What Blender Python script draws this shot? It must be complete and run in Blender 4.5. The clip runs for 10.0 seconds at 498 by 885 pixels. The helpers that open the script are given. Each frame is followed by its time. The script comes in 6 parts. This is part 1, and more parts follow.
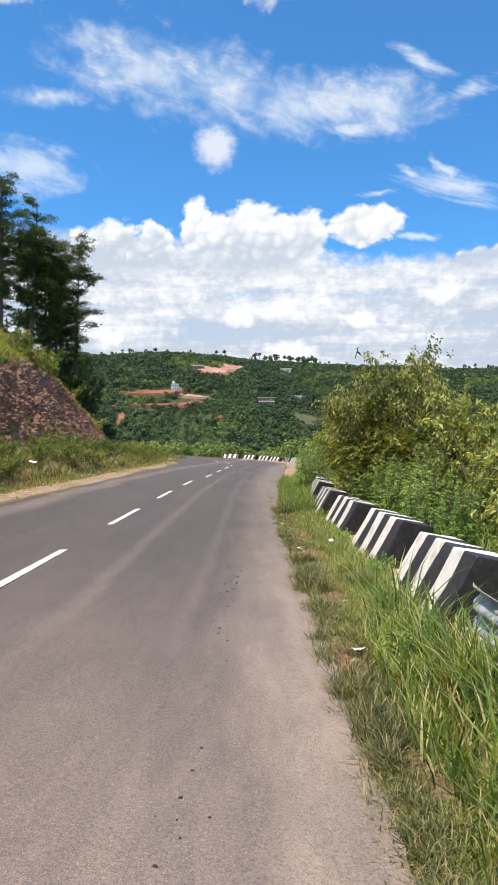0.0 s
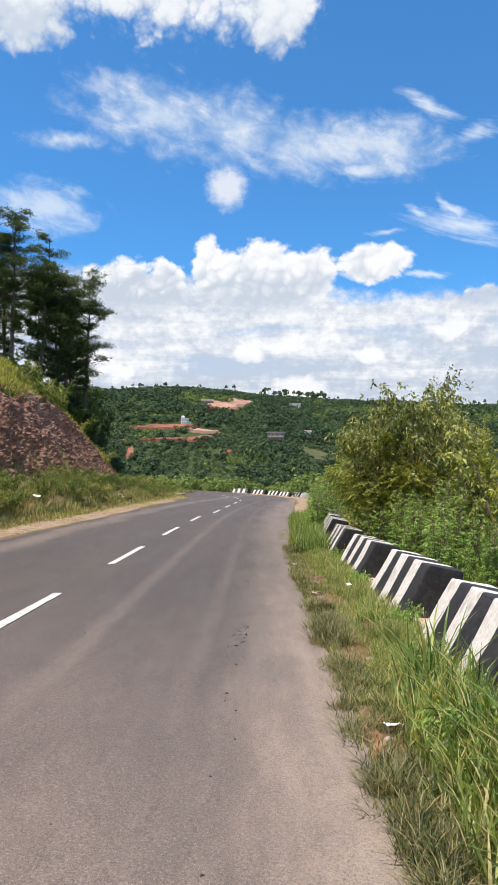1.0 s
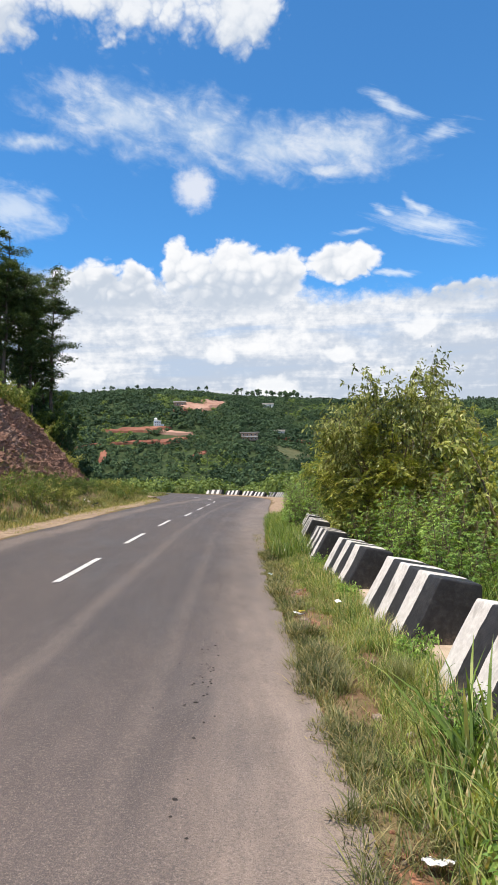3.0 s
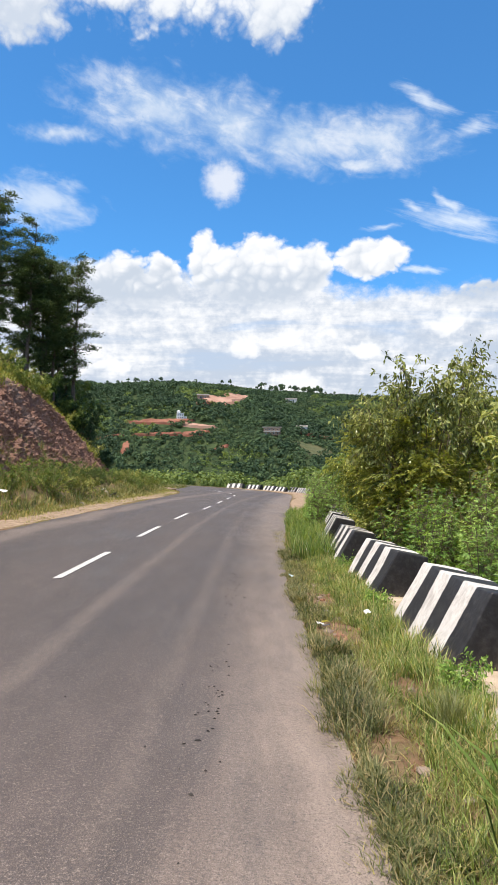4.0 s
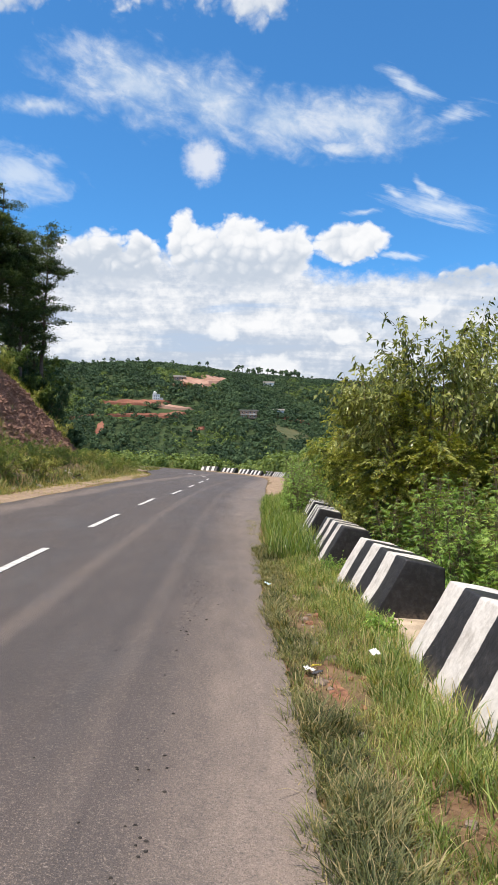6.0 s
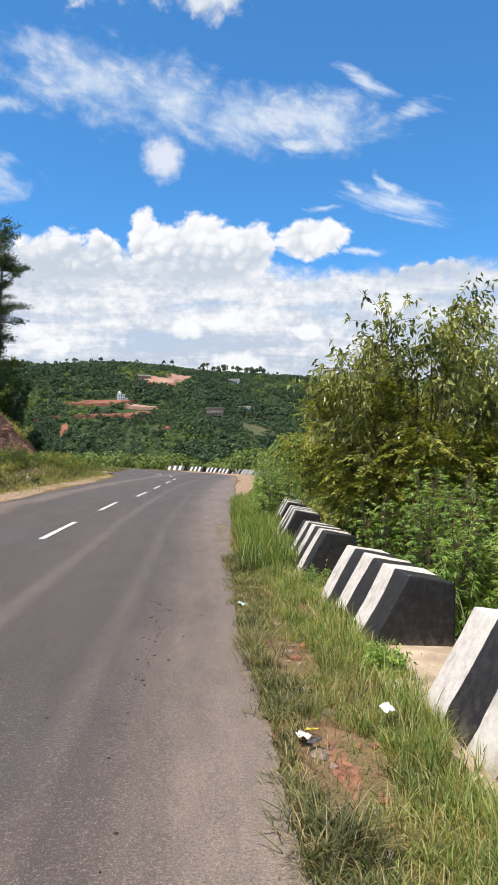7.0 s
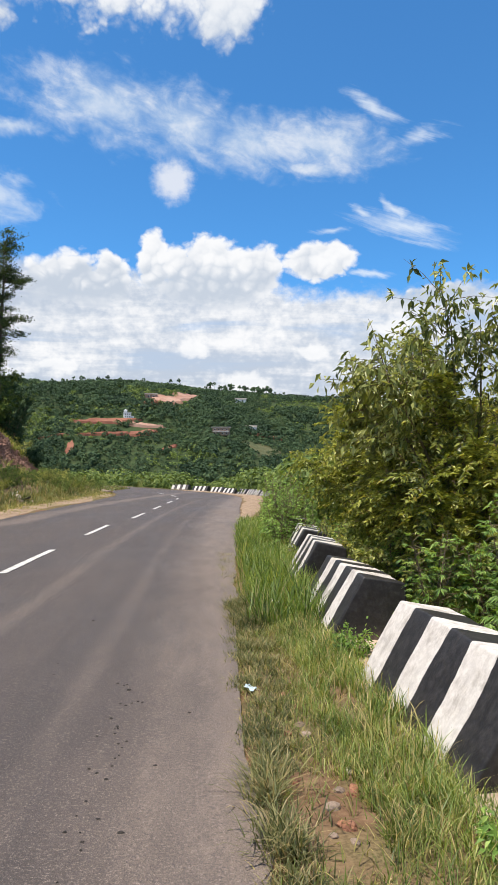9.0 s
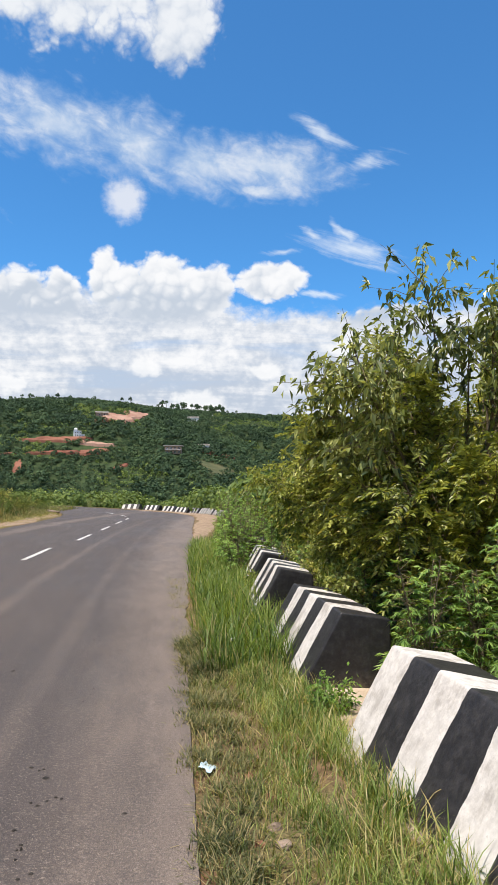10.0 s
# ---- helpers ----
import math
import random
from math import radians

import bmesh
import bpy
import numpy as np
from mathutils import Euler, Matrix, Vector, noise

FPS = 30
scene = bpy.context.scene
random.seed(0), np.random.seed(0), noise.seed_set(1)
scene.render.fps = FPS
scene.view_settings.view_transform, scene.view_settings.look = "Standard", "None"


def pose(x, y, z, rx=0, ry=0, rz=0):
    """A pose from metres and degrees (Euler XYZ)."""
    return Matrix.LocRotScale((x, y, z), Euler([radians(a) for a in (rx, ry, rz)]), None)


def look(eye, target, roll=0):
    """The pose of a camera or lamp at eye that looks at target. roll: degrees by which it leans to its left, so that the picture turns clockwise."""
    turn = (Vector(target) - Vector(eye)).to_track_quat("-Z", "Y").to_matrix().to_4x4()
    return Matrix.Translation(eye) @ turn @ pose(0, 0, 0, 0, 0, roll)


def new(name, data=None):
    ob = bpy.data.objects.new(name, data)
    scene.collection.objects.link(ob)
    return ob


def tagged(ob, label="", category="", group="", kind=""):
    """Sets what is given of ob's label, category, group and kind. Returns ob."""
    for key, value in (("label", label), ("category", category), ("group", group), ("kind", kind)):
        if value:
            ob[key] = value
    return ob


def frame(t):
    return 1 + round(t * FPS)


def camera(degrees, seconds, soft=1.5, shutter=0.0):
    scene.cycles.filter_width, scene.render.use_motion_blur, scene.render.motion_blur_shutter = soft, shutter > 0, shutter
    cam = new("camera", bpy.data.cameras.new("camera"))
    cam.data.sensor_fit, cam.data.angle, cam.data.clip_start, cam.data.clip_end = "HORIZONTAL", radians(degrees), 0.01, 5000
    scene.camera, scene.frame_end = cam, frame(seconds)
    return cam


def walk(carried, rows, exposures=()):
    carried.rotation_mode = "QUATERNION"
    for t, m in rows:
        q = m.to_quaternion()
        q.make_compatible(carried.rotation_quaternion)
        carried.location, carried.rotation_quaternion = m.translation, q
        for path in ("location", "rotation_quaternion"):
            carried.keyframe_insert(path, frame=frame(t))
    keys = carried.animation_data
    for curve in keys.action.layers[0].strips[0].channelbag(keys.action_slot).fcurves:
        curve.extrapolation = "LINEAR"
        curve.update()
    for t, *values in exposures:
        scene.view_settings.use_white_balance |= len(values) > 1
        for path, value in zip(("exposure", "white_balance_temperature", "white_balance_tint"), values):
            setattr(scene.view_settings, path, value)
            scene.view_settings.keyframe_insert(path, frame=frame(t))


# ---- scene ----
# ---------------- camera ----------------
cam = camera(40.92, 10.0, soft=0.9)
# seconds, x, y, z, yaw, pitch, roll
PATH = [
    (0.0, 0.138, 0.422, 1.486, 0.18, 0.39, -0.13),
    (0.5, 0.102, 0.692, 1.504, -0.23, 2.61, -1.43),
    (1.0, 0.106, 1.1, 1.494, 0.95, 3.36, 0.23),
    (1.5, 0.059, 1.492, 1.492, -1.34, 0.74, -0.29),
    (2.0, 0.123, 1.899, 1.47, -0.14, 2.01, 1.6),
    (2.5, 0.139, 2.303, 1.451, -1.47, 3.36, 0.09),
    (2.7, 0.175, 2.458, 1.466, -1.73, 3.98, -0.84),
    (3.8, 0.196, 3.358, 1.465, 0.31, 0.84, -0.61),
    (4.0, 0.204, 3.537, 1.442, 0.61, 2.95, 0.3),
    (4.5, 0.211, 4.022, 1.438, -1.39, 3.15, 1.0),
    (5.0, 0.279, 4.554, 1.462, -3.87, 4.25, -0.17),
    (5.5, 0.3, 5.087, 1.449, -1.79, 2.49, 0.72),
    (5.7, 0.27, 5.247, 1.444, -1.06, 1.72, 1.55),
    (7.0, 0.305, 6.673, 1.468, -4.24, 1.33, -0.36),
    (7.5, 0.326, 7.216, 1.45, -4.59, 1.8, 0.23),
    (8.0, 0.326, 7.732, 1.424, -6.21, 2.02, -1.93),
    (8.5, 0.358, 8.271, 1.436, -2.4, 2.55, 0.18),
    (9.0, 0.405, 8.777, 1.447, -3.76, 3.02, 0.26),
    (9.5, 0.456, 9.323, 1.45, -3.17, 4.54, 2.02),
    (10.0, 0.453, 9.789, 1.435, -7.81, 4.62, -0.13),
]
walk(cam, [(t, pose(x, y, z, 90 + p, -r, w)) for t, x, y, z, w, p, r in PATH],
     exposures=[(0.0, 0.38), (0.5, 0.34), (1.5, 0.33), (2.5, 0.27), (4.0, 0.39), (5.0, 0.33), (5.5, 0.27), (7.0, 0.31), (10.0, 0.27)])

# ---------------- sky and sun ----------------
SUN_DIR = Vector((-0.28, -0.22, 0.94)).normalized()
sun = new("sun", bpy.data.lights.new("sun", "SUN"))
sun.data.energy, sun.data.angle, sun.data.color = 5.0, radians(0.55), (1.0, 0.905, 0.77)
sun.matrix_world = look(SUN_DIR * 50, (0, 0, 0))
scene.view_settings.exposure = 0.0


class Nodes:
    """Short-hand for a node tree."""

    def __init__(self, tree):
        self.t = tree
        tree.nodes.clear()

    def add(self, kind, **given):
        n = self.t.nodes.new(kind)
        for k, v in given.items():
            if k == "operation":
                n.operation = v
            elif k == "data_type":
                n.data_type = v
            elif k == "blend_type":
                n.blend_type = v
            elif k == "sky_type":
                n.sky_type = v
            elif k == "noise_dimensions":
                n.noise_dimensions = v
            elif k == "feature":
                n.feature = v
            elif k == "bands_direction":
                n.bands_direction = v
        return n

    def link(self, a, b):
        if hasattr(a, "node"):
            self.t.links.new(a, b)
        else:
            b.default_value = a

    def m(self, op, a, b=0.0, c=0.0):
        n = self.add("ShaderNodeMath", operation=op)
        for i, v in enumerate((a, b, c)):
            self.link(v, n.inputs[i])
        return n.outputs[0]

    def ramp(self, v, lo, hi, a=0.0, b=1.0, smooth=True):
        n = self.add("ShaderNodeMapRange")
        n.interpolation_type = "SMOOTHSTEP" if smooth else "LINEAR"
        for i, x in enumerate((v, lo, hi, a, b)):
            self.link(x, n.inputs[i])
        return n.outputs[0]

    def xyz(self, x, y, z):
        n = self.add("ShaderNodeCombineXYZ")
        for i, v in enumerate((x, y, z)):
            self.link(v, n.inputs[i])
        return n.outputs[0]

    def split(self, v):
        n = self.add("ShaderNodeSeparateXYZ")
        self.link(v, n.inputs[0])
        return n.outputs

    def noise(self, vec, scale, detail=4.0, rough=0.55, warp=0.0):
        n = self.add("ShaderNodeTexNoise")
        if vec is not None:
            self.link(vec, n.inputs["Vector"])
        n.inputs["Scale"].default_value = scale
        n.inputs["Detail"].default_value = detail
        n.inputs["Roughness"].default_value = rough
        n.inputs["Distortion"].default_value = warp
        return n.outputs[0]

    def cells(self, vec, scale, feature="F1"):
        n = self.add("ShaderNodeTexVoronoi", feature=feature)
        if vec is not None:
            self.link(vec, n.inputs["Vector"])
        n.inputs["Scale"].default_value = scale
        return n.outputs[0]

    def mix(self, f, a, b, blend="MIX"):
        n = self.add("ShaderNodeMix", data_type="RGBA", blend_type=blend)
        self.link(f, n.inputs[0])
        for v, i in ((a, 6), (b, 7)):
            if isinstance(v, tuple):
                v = (*v, 1.0) if len(v) == 3 else v
            self.link(v, n.inputs[i])
        return n.outputs[2]

    def stretch(self, vec, sx, sy, sz):
        n = self.add("ShaderNodeMapping")
        self.link(vec, n.inputs[0])
        n.inputs["Scale"].default_value = (sx, sy, sz)
        return n.outputs[0]


def make_sky():
    world = bpy.data.worlds.new("sky")
    scene.world = world
    world.use_nodes = True
    k = Nodes(world.node_tree)
    sky = k.add("ShaderNodeTexSky", sky_type="NISHITA")
    sky.sun_disc = False
    sky.sun_elevation = math.asin(SUN_DIR.z)
    sky.sun_rotation = math.atan2(SUN_DIR.x, SUN_DIR.y)
    sky.altitude, sky.air_density, sky.dust_density, sky.ozone_density = 900, 1.0, 0.35, 2.6
    way = k.add("ShaderNodeTexCoord").outputs["Generated"]
    x, y, z = k.split(way)
    az = k.m("MULTIPLY", k.m("ARCTAN2", x, y), 57.2958)
    el = k.m("MULTIPLY", k.m("ARCSINE", z), 57.2958)
    # turbulence in degrees of the sky
    flat = k.xyz(az, k.m("MULTIPLY", el, 1.3), 0.0)
    fine = k.noise(flat, 0.55, 6.0, 0.62)
    drift_a, drift_b = k.noise(flat, 0.42, 3.0, 0.5), k.noise(k.xyz(az, el, 8.3), 0.42, 3.0, 0.5)
    wa = k.m("ADD", az, k.m("MULTIPLY", k.m("SUBTRACT", drift_a, 0.5), 1.8))
    we = k.m("ADD", el, k.m("MULTIPLY", k.m("SUBTRACT", drift_b, 0.5), 1.5))

    def blob(u, v, a, b, turn=0.0, warped=True):
        """1 in the middle of an oval of the sky, 0 on its rim."""
        c, s = math.cos(radians(turn)), math.sin(radians(turn))
        du, dv = k.m("SUBTRACT", wa if warped else az, u), k.m("SUBTRACT", we if warped else el, v)
        p = k.m("DIVIDE", k.m("ADD", k.m("MULTIPLY", du, c), k.m("MULTIPLY", dv, s)), a)
        q = k.m("DIVIDE", k.m("SUBTRACT", k.m("MULTIPLY", dv, c), k.m("MULTIPLY", du, s)), b)
        return k.m("SUBTRACT", 1.0, k.m("SQRT", k.m("ADD", k.m("MULTIPLY", p, p), k.m("MULTIPLY", q, q))))

    def most(*vs):
        out = vs[0]
        for v in vs[1:]:
            out = k.m("MAXIMUM", out, v)
        return out

    def domes(scale, du=0.0, dv=0.0):
        """Rounded heads of cloud with creases between them."""
        c = k.xyz(k.m("ADD", wa, du), k.m("MULTIPLY", k.m("ADD", we, dv), 1.2), 0.0)
        return k.m("SUBTRACT", 0.45, k.cells(c, scale))

    big, mid, small = domes(0.42), domes(0.95), domes(2.3)
    grain = k.m("SUBTRACT", k.noise(flat, 1.6, 6.0, 0.6), 0.5)
    billow = k.m("ADD", k.m("ADD", k.m("MULTIPLY", big, 0.34), k.m("MULTIPLY", mid, 0.24)), k.m("ADD", k.m("MULTIPLY", small, 0.11), k.m("MULTIPLY", grain, 0.22)))
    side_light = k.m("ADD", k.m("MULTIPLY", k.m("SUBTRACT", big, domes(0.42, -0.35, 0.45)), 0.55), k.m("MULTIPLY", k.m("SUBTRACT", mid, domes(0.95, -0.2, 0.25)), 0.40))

    # a flat deck of cloud towards the horizon, drawn together by distance
    low = k.m("MAXIMUM", z, 0.04)
    deck_at = k.xyz(k.m("MULTIPLY", k.m("DIVIDE", x, low), 0.55), k.m("DIVIDE", y, low), 0.0)
    deck_n = k.noise(deck_at, 0.95, 6.0, 0.56, 0.4)
    deck_n2 = k.noise(deck_at, 0.33, 4.0, 0.5, 0.2)
    deck_top = k.m("ADD", k.m("ADD", el, k.m("MULTIPLY", k.m("SUBTRACT", fine, 0.5), 3.0)), k.ramp(az, 3.5, 8.5, -1.5, 0.1))
    deck_m = k.m("MULTIPLY", k.ramp(deck_top, 14.6, 16.2, 1.0, 0.0), k.ramp(k.m("ADD", deck_n, k.ramp(el, 10.0, 5.0, 0.0, 0.25)), 0.26, 0.48, k.ramp(el, 10.0, 13.0, 0.9, 0.55), 1.0))
    bands = k.m("ADD", k.m("MULTIPLY", k.m("SUBTRACT", deck_n, 0.5), 2.6), k.m("MULTIPLY", k.m("SUBTRACT", deck_n2, 0.5), 2.6))
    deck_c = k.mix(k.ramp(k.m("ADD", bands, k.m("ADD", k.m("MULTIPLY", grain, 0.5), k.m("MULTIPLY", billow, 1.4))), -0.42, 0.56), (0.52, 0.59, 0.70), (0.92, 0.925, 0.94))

    # heaped clouds that stand over the deck, and smaller ones in it
    heap = most(blob(-11.6, 15.6, 4.6, 3.1), blob(-8.2, 16.4, 2.0, 2.5), blob(-4.5, 18.0, 1.7, 2.7), blob(0.2, 17.0, 5.6, 3.4), blob(4.6, 17.6, 2.6, 2.1), blob(9.6, 18.2, 4.2, 1.75), blob(20.0, 14.2, 4.5, 2.0),
                blob(-40, 12, 16, 9), blob(48, 13, 18, 9))
    heap_d = k.m("ADD", k.m("MULTIPLY", heap, 1.1), billow)
    heap_m = k.ramp(heap_d, 0.02, 0.30)
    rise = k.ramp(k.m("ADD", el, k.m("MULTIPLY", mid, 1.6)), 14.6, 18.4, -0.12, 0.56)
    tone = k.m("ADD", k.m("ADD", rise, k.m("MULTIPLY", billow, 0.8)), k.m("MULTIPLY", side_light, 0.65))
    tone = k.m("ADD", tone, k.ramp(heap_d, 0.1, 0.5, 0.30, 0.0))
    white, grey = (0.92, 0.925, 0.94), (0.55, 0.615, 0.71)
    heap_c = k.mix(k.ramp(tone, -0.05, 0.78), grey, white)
    foot = k.m("MULTIPLY", heap_m, k.ramp(k.m("ADD", el, k.m("MULTIPLY", grain, 3.0)), 13.6, 15.6))
    tufts = most(blob(-1.2, 11.0, 1.9, 1.1), blob(3.9, 7.9, 3.2, 1.7), blob(9.0, 10.8, 2.6, 1.0), blob(16.2, 12.6, 3.0, 1.6), blob(-12.5, 9.2, 3.4, 0.9), blob(-17.5, 12.6, 3.0, 1.2))
    tuft_m = k.m("MULTIPLY", k.ramp(k.m("ADD", k.m("MULTIPLY", tufts, 0.9), billow), 0.05, 0.45), 0.8)

    # cloud that reaches in overhead
    roof = most(blob(-20.5, 35.2, 5.0, 3.8), blob(-9.0, 39.6, 16.0, 6.0), blob(1.6, 36.8, 4.6, 3.8), blob(-34, 36, 12, 5, 12), blob(50, 34, 12, 4, -10))
    roof_d = k.m("ADD", roof, k.m("MULTIPLY", billow, 1.0))
    roof_m = k.m("MULTIPLY", k.ramp(roof_d, -0.02, 0.42), 0.95)
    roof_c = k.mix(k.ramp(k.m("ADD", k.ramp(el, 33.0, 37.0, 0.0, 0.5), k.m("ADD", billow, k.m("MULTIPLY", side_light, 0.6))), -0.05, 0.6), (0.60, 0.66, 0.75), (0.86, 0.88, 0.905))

    # thin torn sheet higher up, a round puff under it, and wisps
    torn = k.noise(k.xyz(k.m("MULTIPLY", az, 0.8), k.m("ADD", k.m("MULTIPLY", el, 1.5), k.m("MULTIPLY", az, 0.25)), 3.1), 0.42, 7.0, 0.60, 0.35)
    high = most(blob(-8.6, 29.2, 7.5, 3.0, -4), blob(-2.0, 28.4, 6.5, 2.9, -14), blob(3.8, 27.2, 6.5, 2.5, -6), blob(10.0, 27.0, 7.0, 2.3, -8), k.m("SUBTRACT", blob(-16.5, 26.9, 4.5, 0.9, 6), 0.2), k.m("SUBTRACT", blob(9.0, 25.2, 5.0, 0.7, -3), 0.1))
    high_d = k.m("ADD", k.m("ADD", high, k.m("MULTIPLY", k.m("SUBTRACT", torn, 0.5), 1.7)), k.m("MULTIPLY", billow, 0.45))
    high_m = k.m("MULTIPLY", k.ramp(high_d, -0.22, 1.0), 0.82)
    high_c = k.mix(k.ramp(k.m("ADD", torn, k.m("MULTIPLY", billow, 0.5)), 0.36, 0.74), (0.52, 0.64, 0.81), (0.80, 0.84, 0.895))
    puff_m = k.m("MULTIPLY", k.ramp(k.m("ADD", blob(-3.0, 24.25, 2.1, 2.0, 0.0, False), k.m("MULTIPLY", k.m("ADD", billow, grain), 0.45)), -0.05, 0.65), 0.85)
    side_m = k.m("MULTIPLY", k.ramp(k.m("ADD", blob(-18.6, 21.6, 5.0, 2.4, 6), k.m("MULTIPLY", k.m("SUBTRACT", torn, 0.5), 1.9)), -0.1, 0.95), 0.75)
    thread = k.noise(k.xyz(k.m("MULTIPLY", az, 0.32), k.m("ADD", k.m("MULTIPLY", el, 1.9), k.m("MULTIPLY", az, 0.62)), 7.7), 0.62, 7.0, 0.62, 0.4)
    wisps = most(blob(16.4, 20.5, 5.6, 1.15, -16), blob(13.5, 21.8, 1.5, 0.55, -30), blob(16.3, 21.8, 1.7, 0.5, -48), blob(14.2, 29.5, 3.5, 0.75, -26), k.m("SUBTRACT", blob(18.5, 26.9, 3.6, 1.1, 8), 0.28), k.m("SUBTRACT", blob(11.0, 20.6, 3.0, 0.5, 3), 0.2), blob(14.0, 17.0, 2.8, 0.4, -3))
    wisp_m = k.m("MULTIPLY", k.ramp(k.m("ADD", wisps, k.m("MULTIPLY", k.m("SUBTRACT", thread, 0.5), 1.9)), 0.0, 1.15), 0.75)
    # unseen bright cloud added all round and overhead, to fill the shadows
    cover = k.noise(way, 3.2, 7.0, 0.6, 0.3)
    over_fill = k.m("MULTIPLY", k.ramp(cover, 0.40, 0.56), k.ramp(el, 43.0, 52.0))
    around_fill = k.m("MULTIPLY", k.ramp(k.m("ABSOLUTE", az), 40.0, 60.0), k.ramp(k.m("ADD", el, k.m("MULTIPLY", cover, 24.0)), 24.0, 30.0, 1.0, 0.0))
    blue = k.mix(1.0, sky.outputs[0], (0.070, 0.150, 0.196), "MULTIPLY")
    col = k.mix(wisp_m, blue, (0.83, 0.89, 0.95))
    col = k.mix(side_m, col, (0.72, 0.80, 0.90))
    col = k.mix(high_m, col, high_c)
    col = k.mix(puff_m, col, (0.80, 0.825, 0.885))
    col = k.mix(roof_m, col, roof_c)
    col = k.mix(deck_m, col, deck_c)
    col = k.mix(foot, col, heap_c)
    col = k.mix(k.m("MULTIPLY", tuft_m, deck_m), col, (0.94, 0.945, 0.955))
    col = k.mix(k.m("MAXIMUM", over_fill, around_fill), col, (0.92, 0.92, 0.92))
    back = k.add("ShaderNodeBackground")
    k.link(col, back.inputs[0])
    back.inputs[1].default_value = 0.87
    out = k.add("ShaderNodeOutputWorld")
    k.link(back.outputs[0], out.inputs[0])


make_sky()


# ---------------- materials ----------------
def material(name):
    mat = bpy.data.materials.new(name)
    mat.use_nodes = True
    k = Nodes(mat.node_tree)
    return mat, k


def finish(k, colour, rough=0.8, bump=None, strength=0.3, distance=0.02, metal=0.0, spec=0.4, thin=None):
    """A surface from a colour, roughness and height; thin: share of light that passes through (leaves)."""
    p = k.add("ShaderNodeBsdfPrincipled")
    k.link((*colour, 1.0) if isinstance(colour, tuple) and len(colour) == 3 else colour, p.inputs["Base Color"])
    k.link(rough, p.inputs["Roughness"])
    p.inputs["Metallic"].default_value = metal
    p.inputs["Specular IOR Level"].default_value = spec
    normal = None
    if bump is not None:
        b = k.add("ShaderNodeBump")
        b.inputs["Strength"].default_value, b.inputs["Distance"].default_value = strength, distance
        k.link(bump, b.inputs["Height"])
        normal = b.outputs[0]
        k.link(normal, p.inputs["Normal"])
    last = p.outputs[0]
    if thin:
        tr = k.add("ShaderNodeBsdfTranslucent")
        k.link(k.mix(1.0, colour, (1.35, 1.25, 0.55), "MULTIPLY"), tr.inputs[0])
        mx = k.add("ShaderNodeMixShader")
        mx.inputs[0].default_value = thin
        k.link(last, mx.inputs[1])
        k.link(tr.outputs[0], mx.inputs[2])
        last = mx.outputs[0]
    out = k.add("ShaderNodeOutputMaterial")
    k.link(last, out.inputs[0])


def place_of(k):
    return k.add("ShaderNodeNewGeometry").outputs["Position"]


def island(k):
    return k.add("ShaderNodeNewGeometry").outputs["Random Per Island"]


def mat_leaf(name, dark, mid, light, thin=0.35, patch=1.2, rough=0.5, spec=0.35, odd=None):
    """Foliage: three greens mixed leaf by leaf and in larger patches; odd: a few leaves of another colour."""
    mat, k = material(name)
    r = island(k)
    n = k.noise(place_of(k), patch, 2.0)
    v = k.m("ADD", k.m("MULTIPLY", r, 0.62), k.m("MULTIPLY", k.ramp(n, 0.3, 0.7), 0.38))
    col = k.mix(k.ramp(v, 0.08, 0.5), dark, mid)
    col = k.mix(k.ramp(v, 0.5, 0.98), col, light)
    if odd:
        f = k.m("GREATER_THAN", k.m("FRACT", k.m("MULTIPLY", r, 37.7)), 1.0 - odd[1])
        col = k.mix(k.m("MULTIPLY", f, 0.8), col, odd[0])
    finish(k, col, rough, spec=spec, thin=thin)
    return mat


def mat_plain(name, a, b, scale=6.0, rough=0.8, bump=0.3, distance=0.01, metal=0.0, fine=60.0, spec=0.4):
    mat, k = material(name)
    p = place_of(k)
    n1, n2 = k.noise(p, scale, 5.0), k.noise(p, fine, 4.0)
    col = k.mix(k.ramp(k.m("ADD", k.m("MULTIPLY", n1, 0.7), k.m("MULTIPLY", n2, 0.3)), 0.32, 0.68), a, b)
    finish(k, col, rough, k.m("ADD", n1, k.m("MULTIPLY", n2, 0.5)), bump, distance, metal, spec)
    return mat


